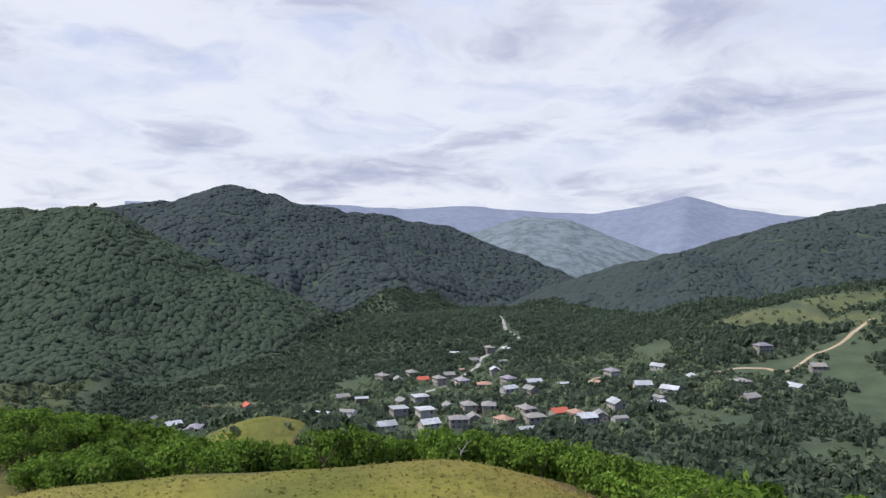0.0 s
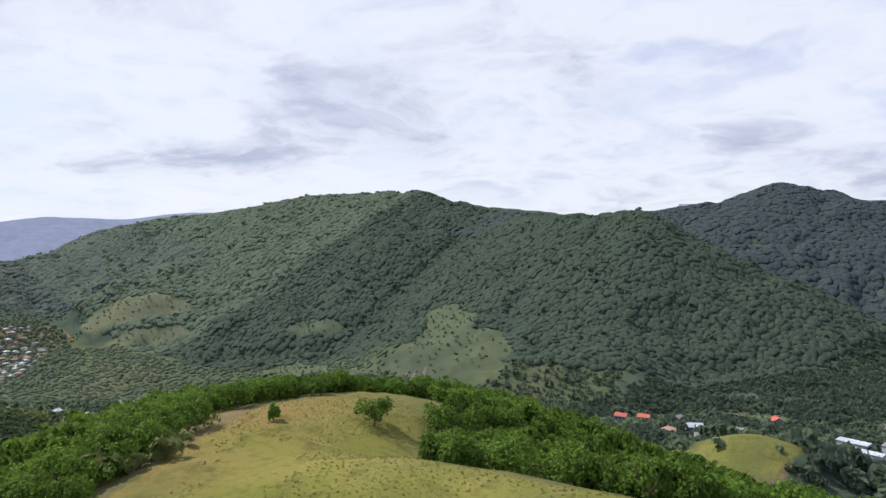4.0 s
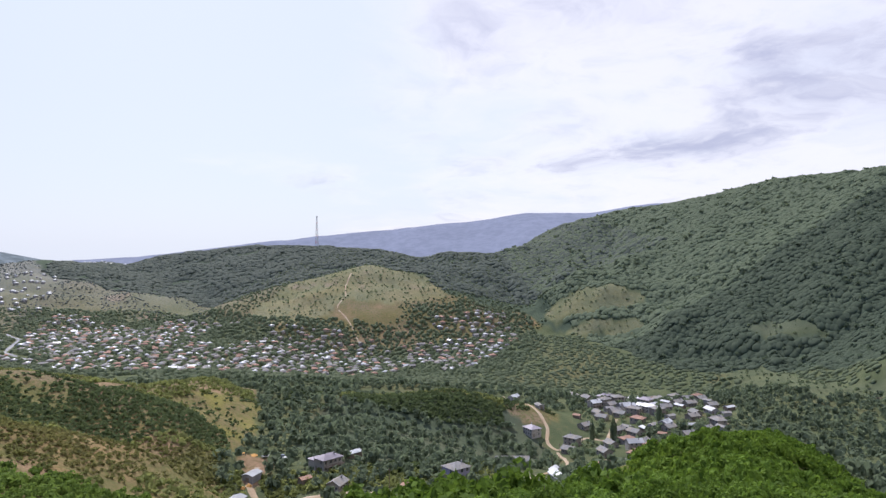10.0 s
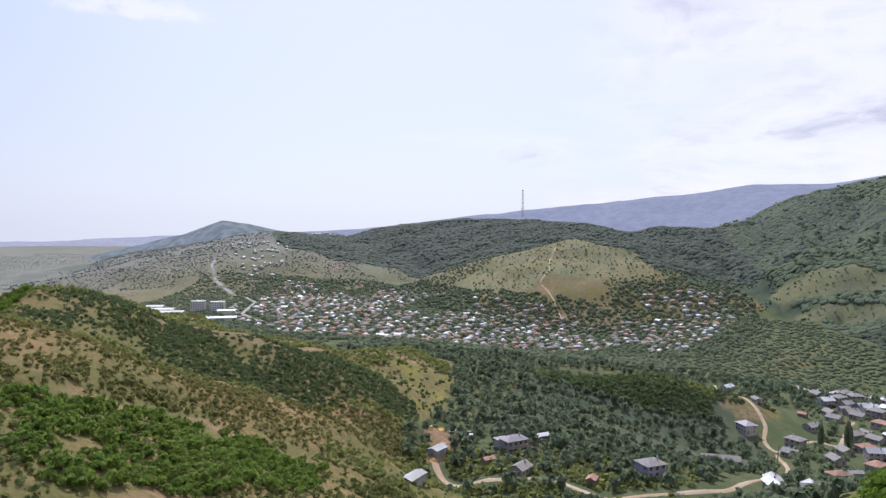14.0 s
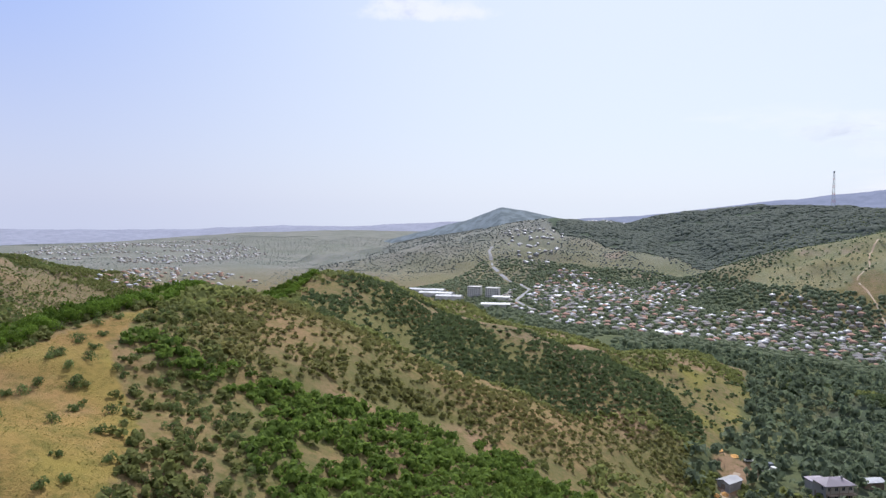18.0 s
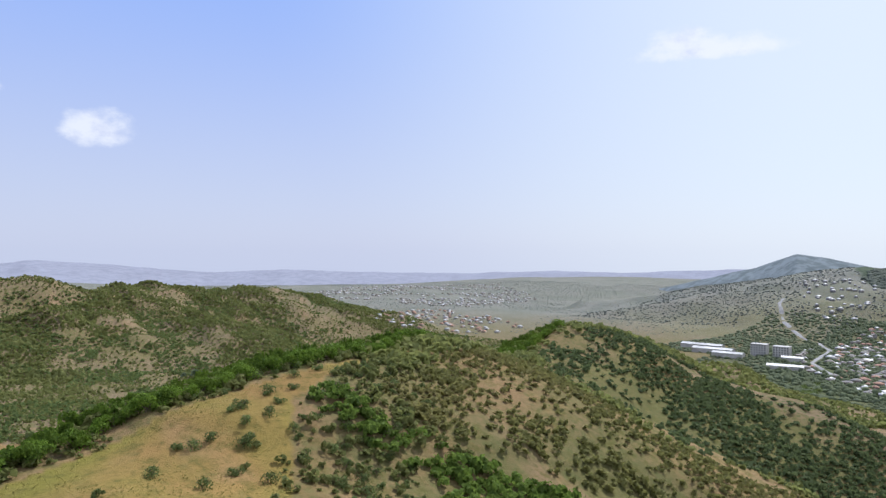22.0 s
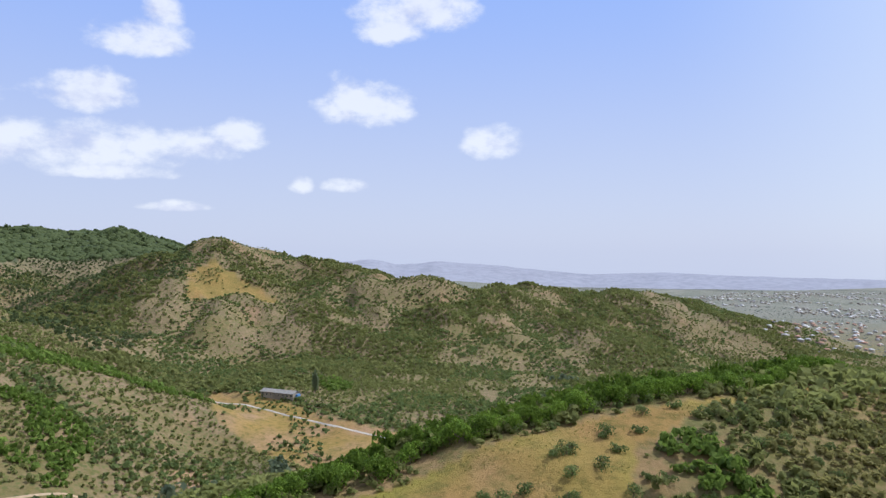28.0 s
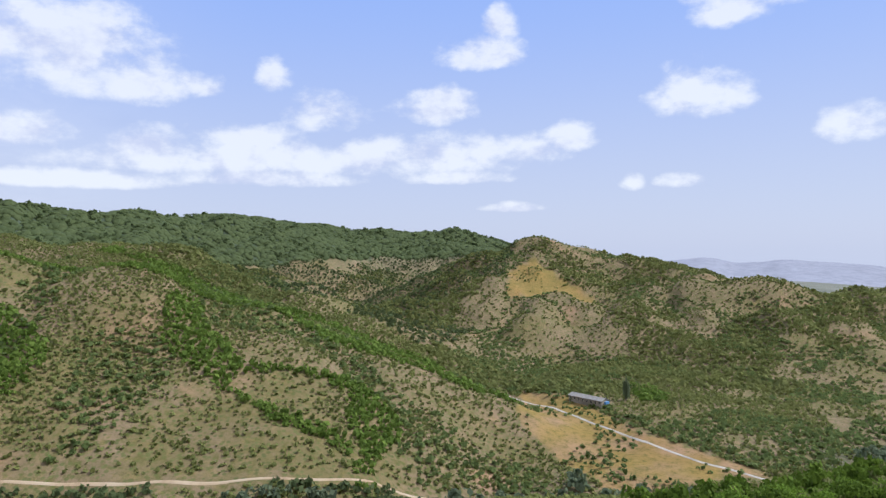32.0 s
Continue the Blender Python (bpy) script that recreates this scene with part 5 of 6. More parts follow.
rng = random.Random(7)
NORTH = [(65, 358), (76, 345), (87, 340), (78, 323), (93, 313), (106, 327), (130, 312), (140, 302), (147, 292), (122, 319), (75, 442), (90, 432), (107, 440), (104, 404), (123, 429), (117, 397), (66, 487), (142, 427), (166, 425), (175, 352), (187, 339), (233, 357), (218, 311), (214, 450), (222, 403), (283, 440), (289, 380), (261, 351), (118, 578), (103, 579), (72, 586), (87, 550), (111, 536), (76, 511), (101, 486), (180, 446)]
NORTH_WEST = [(13, 321), (33, 308), (37, 384), (48, 382), (10, 400), (-4, 413), (16, 485), (29, 471), (38, 493), (47, 463), (59, 454), (-104, 385), (-118, 382), (-81, 399), (-135, 430), (-90, 364), (-84, 366), (-105, 451), (-72, 436)]
MIDDLE = [(-424, 186), (-452, 211), (-415, 207), (-418, 215), (-348, 187), (-338, 172), (-546, 171), (-451, 162), (-413, 144), (-451, 191), (-282, 129), (-275, 112), (-332, 162)]
MIDDLE_EAST = [(-518, 241), (-647, 305), (-646, 321), (-644, 281), (-543, 228), (-506, 224), (-466, 239), (-428, 228), (-451, 249), (-457, 265), (-426, 252), (-381, 222), (-362, 193), (-368, 202), (-455, 227), (-451, 236), (-488, 264), (-477, 265), (-409, 239), (-408, 229), (-496, 224), (-480, 229), (-515, 269), (-441, 250), (-395, 234), (-380, 197), (-357, 202)]
for n, (x, y) in enumerate(NORTH + NORTH_WEST + MIDDLE + MIDDLE_EAST):
    kind = rng.choices(range(10), (4, 2, 7, 2, 0.6, 3, 2, 4, 2, 2))[0]
    place(MODELS[kind], x, y, rng.choice((20, 110)) + rng.uniform(-25, 25))
for x, y in ((-164, 438), (-180, 434)):
    place(MODELS[4], x, y, 100)
g = np.random.default_rng(11)


def fill(poly, step, seed, share, kinds):
    """Houses along rough rows inside a polygon, clear of the ones that stand already."""
    px, py = [p[0] for p in poly], [p[1] for p in poly]
    x, y = jittered(min(px), max(px), min(py), max(py), step, seed)
    keep = inside(x, y, poly) & clear_of_roads(x, y, 9) & (fbm(x, y, 130, seed, 3) > 1 - share)
    for a, b in zip(x[keep], y[keep]):
        if all((a - q[0]) ** 2 + (b - q[1]) ** 2 > 10**2 for q in HOUSES):
            yield a, b, rng.choice((15, 105)) + rng.uniform(-14, 14), rng.choice(kinds)


for a, b, turn, kind in fill([(-20, 330), (40, 300), (150, 270), (190, 330), (140, 400), (90, 500), (40, 470), (-10, 440)], 19, 21, 0.5, (0, 1, 2, 2, 5, 7, 8)):
    place(MODELS[kind], a, b, turn)
for a, b, turn, kind in fill([(-640, 250), (-420, 200), (-340, 150), (-340, 230), (-420, 300), (-640, 350)], 14, 22, 0.6, (2, 2, 3, 5, 7, 8, 0)):
    place(MODELS[kind], a, b, turn)

# the far town: simpler houses, still one by one while they can be counted
TOWN_MODELS = [house(7, 9.5, 3.2, 1.7, m, w, t, hip, 1, 2, False, False, True) for m, w, t, hip in (
    (SLATE, STONE, "grey-roofed stone house in the far town", True), (WHITE_SHEET, BLOCKWORK, "pale-roofed block house in the far town", False),
    (SLATE, BLOCKWORK, "grey-roofed block house in the far town", False), (RUST_SHEET, STONE, "brown-roofed stone house in the far town", True))]
TOWN = [(-945, -400), (-1206, -400), (-1199, -205), (-1069, -85), (-1008, 61), (-1040, 205), (-1085, 317), (-960, 300), (-799, 200), (-804, 97), (-785, -2), (-717, -122), (-714, -244), (-800, -330)]
spots = list(fill(TOWN, 14.0, 23, 0.66, (0, 0, 0, 1, 2, 2, 3, 3)))
rng.shuffle(spots)
for a, b, turn, kind in spots[:110]:
    place(TOWN_MODELS[kind], a, b, turn)


def joined_houses(name, spots_in, label, mat_wall, mat_roof, least=0.5):
    """The houses past those that can be counted: walls and roofs as two joined meshes of kind stuff."""
    if not len(spots_in):
        return
    for what, bm, mat in (("walls", a_box(-4, 4, -5, 5, -2, 2.6), mat_wall), ("roofs", hip_roof(8, 10, 2.6, 2.2), mat_roof)):
        bmesh.ops.triangulate(bm, faces=bm.faces)
        bm.verts.ensure_lookup_table()
        tv = np.array([v.co[:] for v in bm.verts])
        tf = np.array([[v.index for v in f.verts] for f in bm.faces])
        bm.free()
        x, y = np.array([s[0] for s in spots_in]), np.array([s[1] for s in spots_in])
        turn, z = np.radians([s[2] for s in spots_in])[:, None], ground_z(x, y)
        big = np.random.default_rng(3).uniform(least, least * 2, len(x))[:, None]
        c, s = np.cos(turn), np.sin(turn)
        v = np.stack([x[:, None] + (tv[:, 0] * c - tv[:, 1] * s) * big, y[:, None] + (tv[:, 0] * s + tv[:, 1] * c) * big, z[:, None] + tv[:, 2] * (0.4 + 0.6 * big)], -1)
        f = tf[None] + (np.arange(len(x)) * len(tv))[:, None, None]
        tagged(new(name + "_" + what, raw_mesh(name + "_" + what, v.reshape(-1, 3), f.reshape(-1, 3), mat)), label, "houses", kind="stuff")


joined_houses("town", spots[110::4] + spots[111::4], "grey roofs and walls of a hillside town", STONE, SLATE, 0.45)
joined_houses("town", spots[112::4], "pale roofs and walls of a hillside town", BLOCKWORK, WHITE_SHEET, 0.45)
joined_houses("town", spots[113::4], "brown roofs and walls of a hillside town", STONE, RUST_SHEET, 0.45)
HILL_TOWN = [(-640, -900), (-800, -740), (-900, -830), (-1000, -1000), (-1050, -1260), (-900, -1150), (-700, -960)]
far_spots = list(fill(HILL_TOWN, 20, 24, 0.62, (0,)))
joined_houses("hill_town", far_spots[::2], "brown roofs of a town on a low hill", STONE, RUST_SHEET, 0.4)
joined_houses("hill_town", far_spots[1::2], "pale roofs of a town on a low hill", PLASTER, WHITE_SHEET, 0.4)
PLAIN_TOWN = [(-1100, -1200), (-1700, -1500), (-2200, -2200), (-1500, -2300), (-900, -1700)]
far_spots = list(fill(PLAIN_TOWN, 24, 25, 0.55, (0,)))
joined_houses("plain_town", far_spots[::2], "grey roofs of a distant town on the plain", STONE, SLATE, 0.42)
joined_houses("plain_town", far_spots[1::2], "pale roofs of a distant town on the plain", PLASTER, WHITE_SHEET, 0.42)
SLOPE_TOWN = [(-1150, -430), (-1330, -560), (-1480, -660), (-1610, -620), (-1680, -480), (-1640, -390), (-1400, -370)]
far_spots = list(fill(SLOPE_TOWN, 24, 26, 0.42, (0,)))
joined_houses("slope_town", far_spots, "pale roofs of houses climbing a hillside", BLOCKWORK, WHITE_SHEET, 0.46)

# houses by the clay yard and the lower lane
villa = house(9, 13, 6.0, 2.2, PURPLE_SHEET, PLASTER, "large two-storey pale house with mauve hipped roof", True, 2, 4, True, True)
wing = part("side_wing", a_box(-10.5, -3.783, -4, 2, -2, 3.4), PLASTER, villa)
part("wing_roof", a_box(-10.9, -3.79, -4.4, 2.4, 3.41, 3.6), PURPLE_SHEET, wing)
VILLA_AT = (-298, 5)
villa.matrix_world = pose(*VILLA_AT, float(ground_z(np.array([VILLA_AT[0]]), np.array([VILLA_AT[1]]))[0]), 0, 0, 35)
HOUSES.append(VILLA_AT)
lilac = house(10, 11, 5.6, 2.4, SLATE, LILAC, "square lilac house with grey hipped roof", True, 2, 3, True)
lilac.matrix_world = pose(-269, 61, float(ground_z(np.array([-269.0]), np.array([61.0]))[0]), 0, 0, 28)
HOUSES.append((-271, 61))
barn = house(8, 22, 3.6, 2.0, SLATE, STONE, "long low stone barn with grey sheet roof", False, 1, 6, False, category="barn")
barn.matrix_world = pose(-345, 110, float(ground_z(np.array([-345.0]), np.array([110.0]))[0]), 0, 0, -10)
HOUSES += [(-345, 110), (-344, 102), (-346, 118)]
for x, y, kind, turn in ((-268, 8, 2, 60), (-256, 36, 9, 70), (-381, 158, 2, 130), (-396, 166, 0, 130), (-315, 96, 8, 5), (-281, 114, 3, 85), (-283, 130, 3, 80), (-318, 18, 8, 35), (-284, -6, 9, 35)):
    place(MODELS[kind], x, y, turn)
yard_shed = shed(6, 9, 3.0, WHITE_SHEET, BLOCKWORK, "yard shed with pale mono roof beside orange sand heaps")
yard_shed.matrix_world = pose(-297, -30, float(ground_z(np.array([-297.0]), np.array([-30.0]))[0]), 0, 0, 60)
HOUSES.append((-297, -30))
low_shed = shed(6, 12, 2.6, WHITE_SHEET, BLOCKWORK, "low white-roofed shed among bushes")
low_shed.matrix_world = pose(-240, -33, float(ground_z(np.array([-240.0]), np.array([-33.0]))[0]), 0, 0, 65)
HOUSES.append((-240, -33))


def heap(x, y, r, h):
    bm = bmesh.new()
    bmesh.ops.create_cone(bm, segments=14, radius1=r, radius2=r * 0.15, depth=h, cap_ends=True)
    bmesh.ops.subdivide_edges(bm, edges=bm.edges, cuts=1)
    for v in bm.verts:
        v.co += Vector((noise.noise(v.co * 0.9), noise.noise(v.co * 0.8 + Vector((5, 0, 0))), 0.4 * noise.noise(v.co))) * 0.5
    me = bpy.data.meshes.new("sand_heap")
    bm.to_mesh(me)
    bm.free()
    me.materials.append(SAND)
    ob = tagged(new("sand_heap", me), "heap of orange sand on the clay yard", "sand heap", "sand heaps")
    ob.location = (x, y, float(ground_z(np.array([x]), np.array([y]))[0]) + h * 0.4)


for x, y, r, h in ((-290.0, -31.0, 1.8, 1.2), (-287.5, -33.5, 1.4, 1.0), (-324.0, -38.0, 2.6, 1.0), (-323.0, -31.0, 2.2, 0.9)):
    heap(x, y, r, h)


def vehicle(kind, paint, label, x, y, turn):
    truck = kind == "truck"
    top = tagged(new(kind), label, kind, "parked vehicles")
    l, w = (6.5, 2.3) if truck else (4.4, 1.75)
    bm = bmesh.new()
    box(bm, -w / 2, w / 2, -l / 2, l / 2, 0.45, 1.0 if not truck else 1.1)
    if truck:
        box(bm, -w / 2, w / 2, l / 2 - 1.9, l / 2, 1.1, 2.5)
        box(bm, -w / 2, w / 2, -l / 2, l / 2 - 2.1, 1.1, 1.7)
    bmesh.ops.bevel(bm, geom=bm.edges[:], offset=0.07, segments=1)
    body = part("body", bm, paint, top)
    bm = bmesh.new()
    if truck:
        box(bm, -w / 2 + 0.1, w / 2 - 0.1, l / 2 + 0.003, l / 2 + 0.03, 1.6, 2.3)
    else:
        box(bm, -0.72, 0.72, -1.5, 0.9, 1.003, 1.45)
        for v in bm.verts:
            if v.co.z > 1.2:
                v.co.x, v.co.y = v.co.x * 0.82, -0.2 + (v.co.y + 0.2) * 0.72
    part("windows", bm, GLASS, body)
    for sx in (-1, 1):
        for sy in (-0.32, 0.32):
            bm = bmesh.new()
            bmesh.ops.create_cone(bm, segments=14, radius1=0.42 if truck else 0.32, radius2=0.42 if truck else 0.32, depth=0.24, cap_ends=True)
            bmesh.ops.rotate(bm, verts=bm.verts, matrix=Matrix.Rotation(radians(90), 3, "Y"))
            bmesh.ops.translate(bm, verts=bm.verts, vec=(sx * (w / 2 - 0.05), sy * l, 0.42 if truck else 0.32))
            part("wheel", bm, RUBBER, top)
    top.matrix_world = pose(x, y, float(ground_z(np.array([x]), np.array([y]))[0]) + 0.05, 0, 0, turn)


vehicle("truck", CAR_DARK, "dark blue lorry parked on the clay yard", -319.0, -19.0, 30)
vehicle("truck", CAR_PALE, "pale lorry parked on the clay yard", -315.0, -17.0, 50)
vehicle("car", CAR_DARK, "dark car parked on the clay yard", -310.0, -17.5, 70)
vehicle("car", CAR_PALE, "silver car parked on the clay yard", -322.0, -25.0, 20)

# the works by the north village, the farm and the blocks of flats
works = [((-11, 360), 9, 17, 4.0, WHITE_SHEET, 75), ((2, 336), 7, 11, 3.6, WHITE_SHEET, 75), ((8, 350), 8, 10, 5.0, SLATE, 75)]
for (x, y), w, l, h, m, turn in works:
    hall = shed(w, l, h, m, CONCRETE, "pale works hall with low metal roof", 0.9, "hall")
    hall.matrix_world = pose(x, y, float(ground_z(np.array([float(x)]), np.array([float(y)]))[0]), 0, 0, turn)
    HOUSES.append((x, y))
for x, y, turn in ((37, 345, 20), (52, 338, 20), (48, 380, 20)):
    hall = house(10, 11, 6.6, 1.0, WHITE_SHEET, PLASTER, "tall pale public building with low white roof", True, 2, 4, False, category="building")
    hall.matrix_world = pose(x, y, float(ground_z(np.array([float(x)]), np.array([float(y)]))[0]), 0, 0, turn)
    HOUSES.append((x, y))
farm = house(8, 30, 3.2, 1.5, SLATE, STONE, "long low farm shed with weathered grey roof", False, 1, 8, False, category="barn")
part("end_lean_to", a_box(-2.0, 1.0, 12.603, 14.2, -2, 2.4), BLUE_SHEET, farm, "bright blue sheet lean-to")
farm.matrix_world = pose(-38, -500, float(ground_z(np.array([-38.0]), np.array([-500.0]))[0]) + 0.6, 0, 0, 55)
HOUSES += [(-38, -494), (-26, -506), (-50, -482)]


def flats(x, y, turn, wide):
    top = tagged(new("apartment_block"), "white concrete block of flats with rows of windows", "building", "blocks of flats")
    part("wall", a_box(-wide / 2, wide / 2, -6, 6, -2, 14), CONCRETE, top)
    part("roof", a_box(-wide / 2 - 0.3, wide / 2 + 0.3, -6.3, 6.3, 14.003, 14.5), CONCRETE, top)
    for r in range(5):
        for k in range(int(wide // 3)):
            for side in (-6, 6):
                u = -wide / 2 + 1.5 + 3 * k
                part("window", a_box(u - 0.7, u + 0.7, min(side * 1.0005, side * 1.006), max(side * 1.0005, side * 1.006), 2.8 * r + 0.9, 2.8 * r + 2.3), GLASS, top)
    z = float(ground_z(np.array([float(x)]), np.array([float(y)]))[0])
    top.matrix_world = pose(x, y, z, 0, 0, turn)
    HOUSES.append((x, y))


flats(-890, -421, 100, 18)
flats(-886, -392, 100, 18)
for x, y, w, l, turn in ((-870, -470, 20, 55, 10), (-850, -440, 16, 40, 12), (-905, -505, 18, 60, 10), (-800, -350, 14, 40, 20), (-868, -372, 12, 26, 15)):
    hall = shed(w, l, 5, WHITE_SHEET, CONCRETE, "long factory hall with pale metal roof", 1.4, "hall")
    hall.matrix_world = pose(x, y, float(ground_z(np.array([float(x)]), np.array([float(y)]))[0]), 0, 0, turn)
    HOUSES.append((x, y))

# ---- the mast on the hill ----
mast = tagged(new("lattice_mast"), "tall red and white lattice radio mast on a hilltop", "mast")
MAST_H = 68.0
for sx, sy in ((-1, -1), (1, -1), (1, 1), (-1, 1)):
    bm = bmesh.new()
    lo, hi = (sx * 3.0, sy * 3.0, -1.0), (sx * 0.8, sy * 0.8, MAST_H)
    v = [bm.verts.new((p[0] + a, p[1] + b, p[2])) for p in (lo, hi) for a, b in ((-0.13, -0.13), (0.13, -0.13), (0.13, 0.13), (-0.13, 0.13))]
    for i in range(4):
        bm.faces.new((v[i], v[(i + 1) % 4], v[4 + (i + 1) % 4], v[4 + i]))
    bm.faces.new(v[4:])
    part("leg", bm, STEEL, mast)


def bar(bm, a, b, r):
    a, b = Vector(a), Vector(b)
    d = (b - a).normalized()
    u = d.orthogonal().normalized()
    w = d.cross(u)
    ring = [u * r, w * r, -u * r, -w * r]
    lo, hi = [bm.verts.new(a + q) for q in ring], [bm.verts.new(b + q) for q in ring]
    for i in range(4):
        bm.faces.new((lo[i], lo[(i + 1) % 4], hi[(i + 1) % 4], hi[i]))


for k in range(14):
    z0, z1 = k * MAST_H / 14, (k + 1) * MAST_H / 14
    r0, r1 = 3.0 - 2.2 * z0 / MAST_H, 3.0 - 2.2 * z1 / MAST_H
    bm = bmesh.new()
    c0, c1 = [(-r0, -r0), (r0, -r0), (r0, r0), (-r0, r0)], [(-r1, -r1), (r1, -r1), (r1, r1), (-r1, r1)]
    for i in range(4):
        j = (i + 1) % 4
        bar(bm, (*c0[i], z0), (*c1[j], z1), 0.09)
        bar(bm, (*c0[j], z0), (*c1[i], z1), 0.09)
        bar(bm, (*c1[i], z1), (*c1[j], z1), 0.09)
    part("bracing", bm, RED_STEEL if k % 3 == 2 else STEEL, mast)
part("antenna", a_box(-1.3, 1.3, -1.3, 1.3, MAST_H, MAST_H + 2.5), STEEL, mast)
mast.matrix_world = pose(-1575, 20, float(ground_z(np.array([-1575.0]), np.array([20.0]))[0]), 0, 0, 20)

# soil beds on the meadow under the dome mountain
for k in range(5):
    x, y = -428 + 6.5 * k, 418 + 6.5 * k
    bm = bmesh.new()
    bmesh.ops.create_grid(bm, x_segments=14, y_segments=2, size=1)
    for v in bm.verts:
        a, b = v.co.x * 11, v.co.y * 1.6
        px, py = x + a * 0.55 - b * 0.83 + 8, y - a * 0.83 - b * 0.55
        v.co = (px, py, float(ground_z(np.array([px]), np.array([py]))[0]) + 0.35)
    me = bpy.data.meshes.new("soil_bed")
    bm.to_mesh(me)
    bm.free()
    me.materials.append(TILLED)
    tagged(new("soil_bed", me), "dark tilled soil bed cut into a meadow", "soil bed", "soil beds")


def pole(x, y, turn):
    top = tagged(new("utility_pole"), "weathered timber utility pole with a cross-arm", "pole", "utility poles")
    bm = bmesh.new()
    bmesh.ops.create_cone(bm, segments=8, radius1=0.16, radius2=0.11, depth=9.5, cap_ends=True)
    bmesh.ops.translate(bm, verts=bm.verts, vec=(0, 0, 3.75))
    part("post", bm, TIMBER, top)
    part("cross_arm", a_box(-0.9, 0.9, 0.13, 0.24, 7.6, 7.75), TIMBER, top)
    top.matrix_world = pose(x, y, float(ground_z(np.array([float(x)]), np.array([float(y)]))[0]), 0, 0, turn)


for x, y, turn in ((-262, 30, 20), (-250, 52, 20), (-284, 92, 40), (-312, 122, 40), (-345, 138, 60), (-372, 148, 60), (60, 400, 10), (84, 380, 10), (110, 360, 10), (30, 330, 70), (64, 318, 70)):
    pole(x, y, turn)


# ---- trees that can be told apart ----
def limb(bm, a, b, r0, r1, sides=6):
    a, b = Vector(a), Vector(b)
    d = (b - a).normalized()
    u = d.orthogonal().normalized()
    w = d.cross(u)
    lo = [bm.verts.new(a + (u * math.cos(2 * math.pi * i / sides) + w * math.sin(2 * math.pi * i / sides)) * r0) for i in range(sides)]
    hi = [bm.verts.new(b + (u * math.cos(2 * math.pi * i / sides) + w * math.sin(2 * math.pi * i / sides)) * r1) for i in range(sides)]
    for i in range(sides):
        bm.faces.new((lo[i], lo[(i + 1) % sides], hi[(i + 1) % sides], hi[i]))


def tree_model(seed, radius, high, leaves, leaf, mat, label, group, name="tree", lobes=9, stem=0.14):
    g = random.Random(seed)
    top = tagged(new(name), label, "tree" if name != "shrub" else "shrub", group)
    bm = bmesh.new()
    fork = Vector((g.uniform(-0.1, 0.1) * radius, g.uniform(-0.1, 0.1) * radius, high * stem))
    limb(bm, (0, 0, -0.5), fork, 0.045 * high, 0.032 * high)
    for k in range(5):
        a = k * 1.26 + g.uniform(-0.4, 0.4)
        mid = fork + Vector((math.cos(a) * radius * 0.35, math.sin(a) * radius * 0.35, high * 0.2))
        limb(bm, fork, mid, 0.024 * high, 0.016 * high, 5)
        limb(bm, mid, mid + Vector((math.cos(a) * radius * 0.3, math.sin(a) * radius * 0.3, high * g.uniform(0.12, 0.3))), 0.016 * high, 0.005 * high, 5)
    part("trunk", bm, BARK, top)
    v, f = leaf_cloud(seed, leaves, lobes, leaf / radius)
    v = v * (radius, radius, high * 0.72)
    v[:, 2] += high * (-0.06 if name != "shrub" else -0.26)
    under("crown" if name != "shrub" else "foliage", raw_mesh("crown", v, f, mat), top)
    return top


HEDGE = [tree_model(400 + k, 2.1 + 0.3 * k, 3.4 + 0.45 * k, 1250, 0.17, LEAF_NEAR, "leafy green broadleaf tree at the edge of a dry meadow", "hilltop trees") for k in range(5)]
BUSHES = [tree_model(430 + k, 0.9 + 0.28 * k, 1.5 + 0.42 * k, 320, 0.14, LEAF_FOLD, "grey-green rounded shrub standing on dry grass", "meadow shrubs", "shrub", 6, 0.15) for k in range(4)]


def plant(model, x, y, turn):
    z = float(ground_z(np.array([float(x)]), np.array([float(y)]))[0])
    return settle(model, pose(x, y, z, 0, 0, turn))


# the two lone trees on the hill meadow
lone = tree_model(460, 2.4, 4.2, 1500, 0.15, LEAF_NEAR, "lone bushy tree leaning over the hill meadow", "hilltop trees", lobes=10, stem=0.16)
lone.matrix_world = pose(9.5, 21.5, float(ground_z(np.array([9.5]), np.array([21.5]))[0]), 0, 6, 30)
small_lone = tree_model(461, 1.0, 2.8, 600, 0.13, LEAF_NEAR, "small upright tree at the meadow edge", "hilltop trees", lobes=5, stem=0.2)
small_lone.matrix_world = pose(4.5, 9.5, float(ground_z(np.array([4.5]), np.array([9.5]))[0]), 0, 0, 0)
# dead snag with a tuft of leaves
snag = tagged(new("dead_tree"), "small bleached dead tree at the meadow brow", "tree")
bm = bmesh.new()
limb(bm, (0, 0, -0.4), (0.25, 0, 1.1), 0.16, 0.1)
for a, b, r in (((0.25, 0, 1.1), (1.0, 0.1, 2.1), 0.08), ((0.25, 0, 1.1), (-0.3, 0.2, 1.9), 0.07), ((1.0, 0.1, 2.1), (1.5, 0.2, 2.5), 0.05), ((1.0, 0.1, 2.1), (0.9, 0.3, 2.8), 0.05), ((0.25, 0, 1.1), (1.2, -0.4, 1.4), 0.05)):
    limb(bm, a, b, r, r * 0.4, 5)
part("trunk", bm, DEAD_WOOD, snag)
v, f = leaf_cloud(470, 160, 4, 0.2)
under("sprout", raw_mesh("sprout", v * (1.1, 1.1, 0.9) - (0.6, 0, 0), f, LEAF_NEAR), snag)
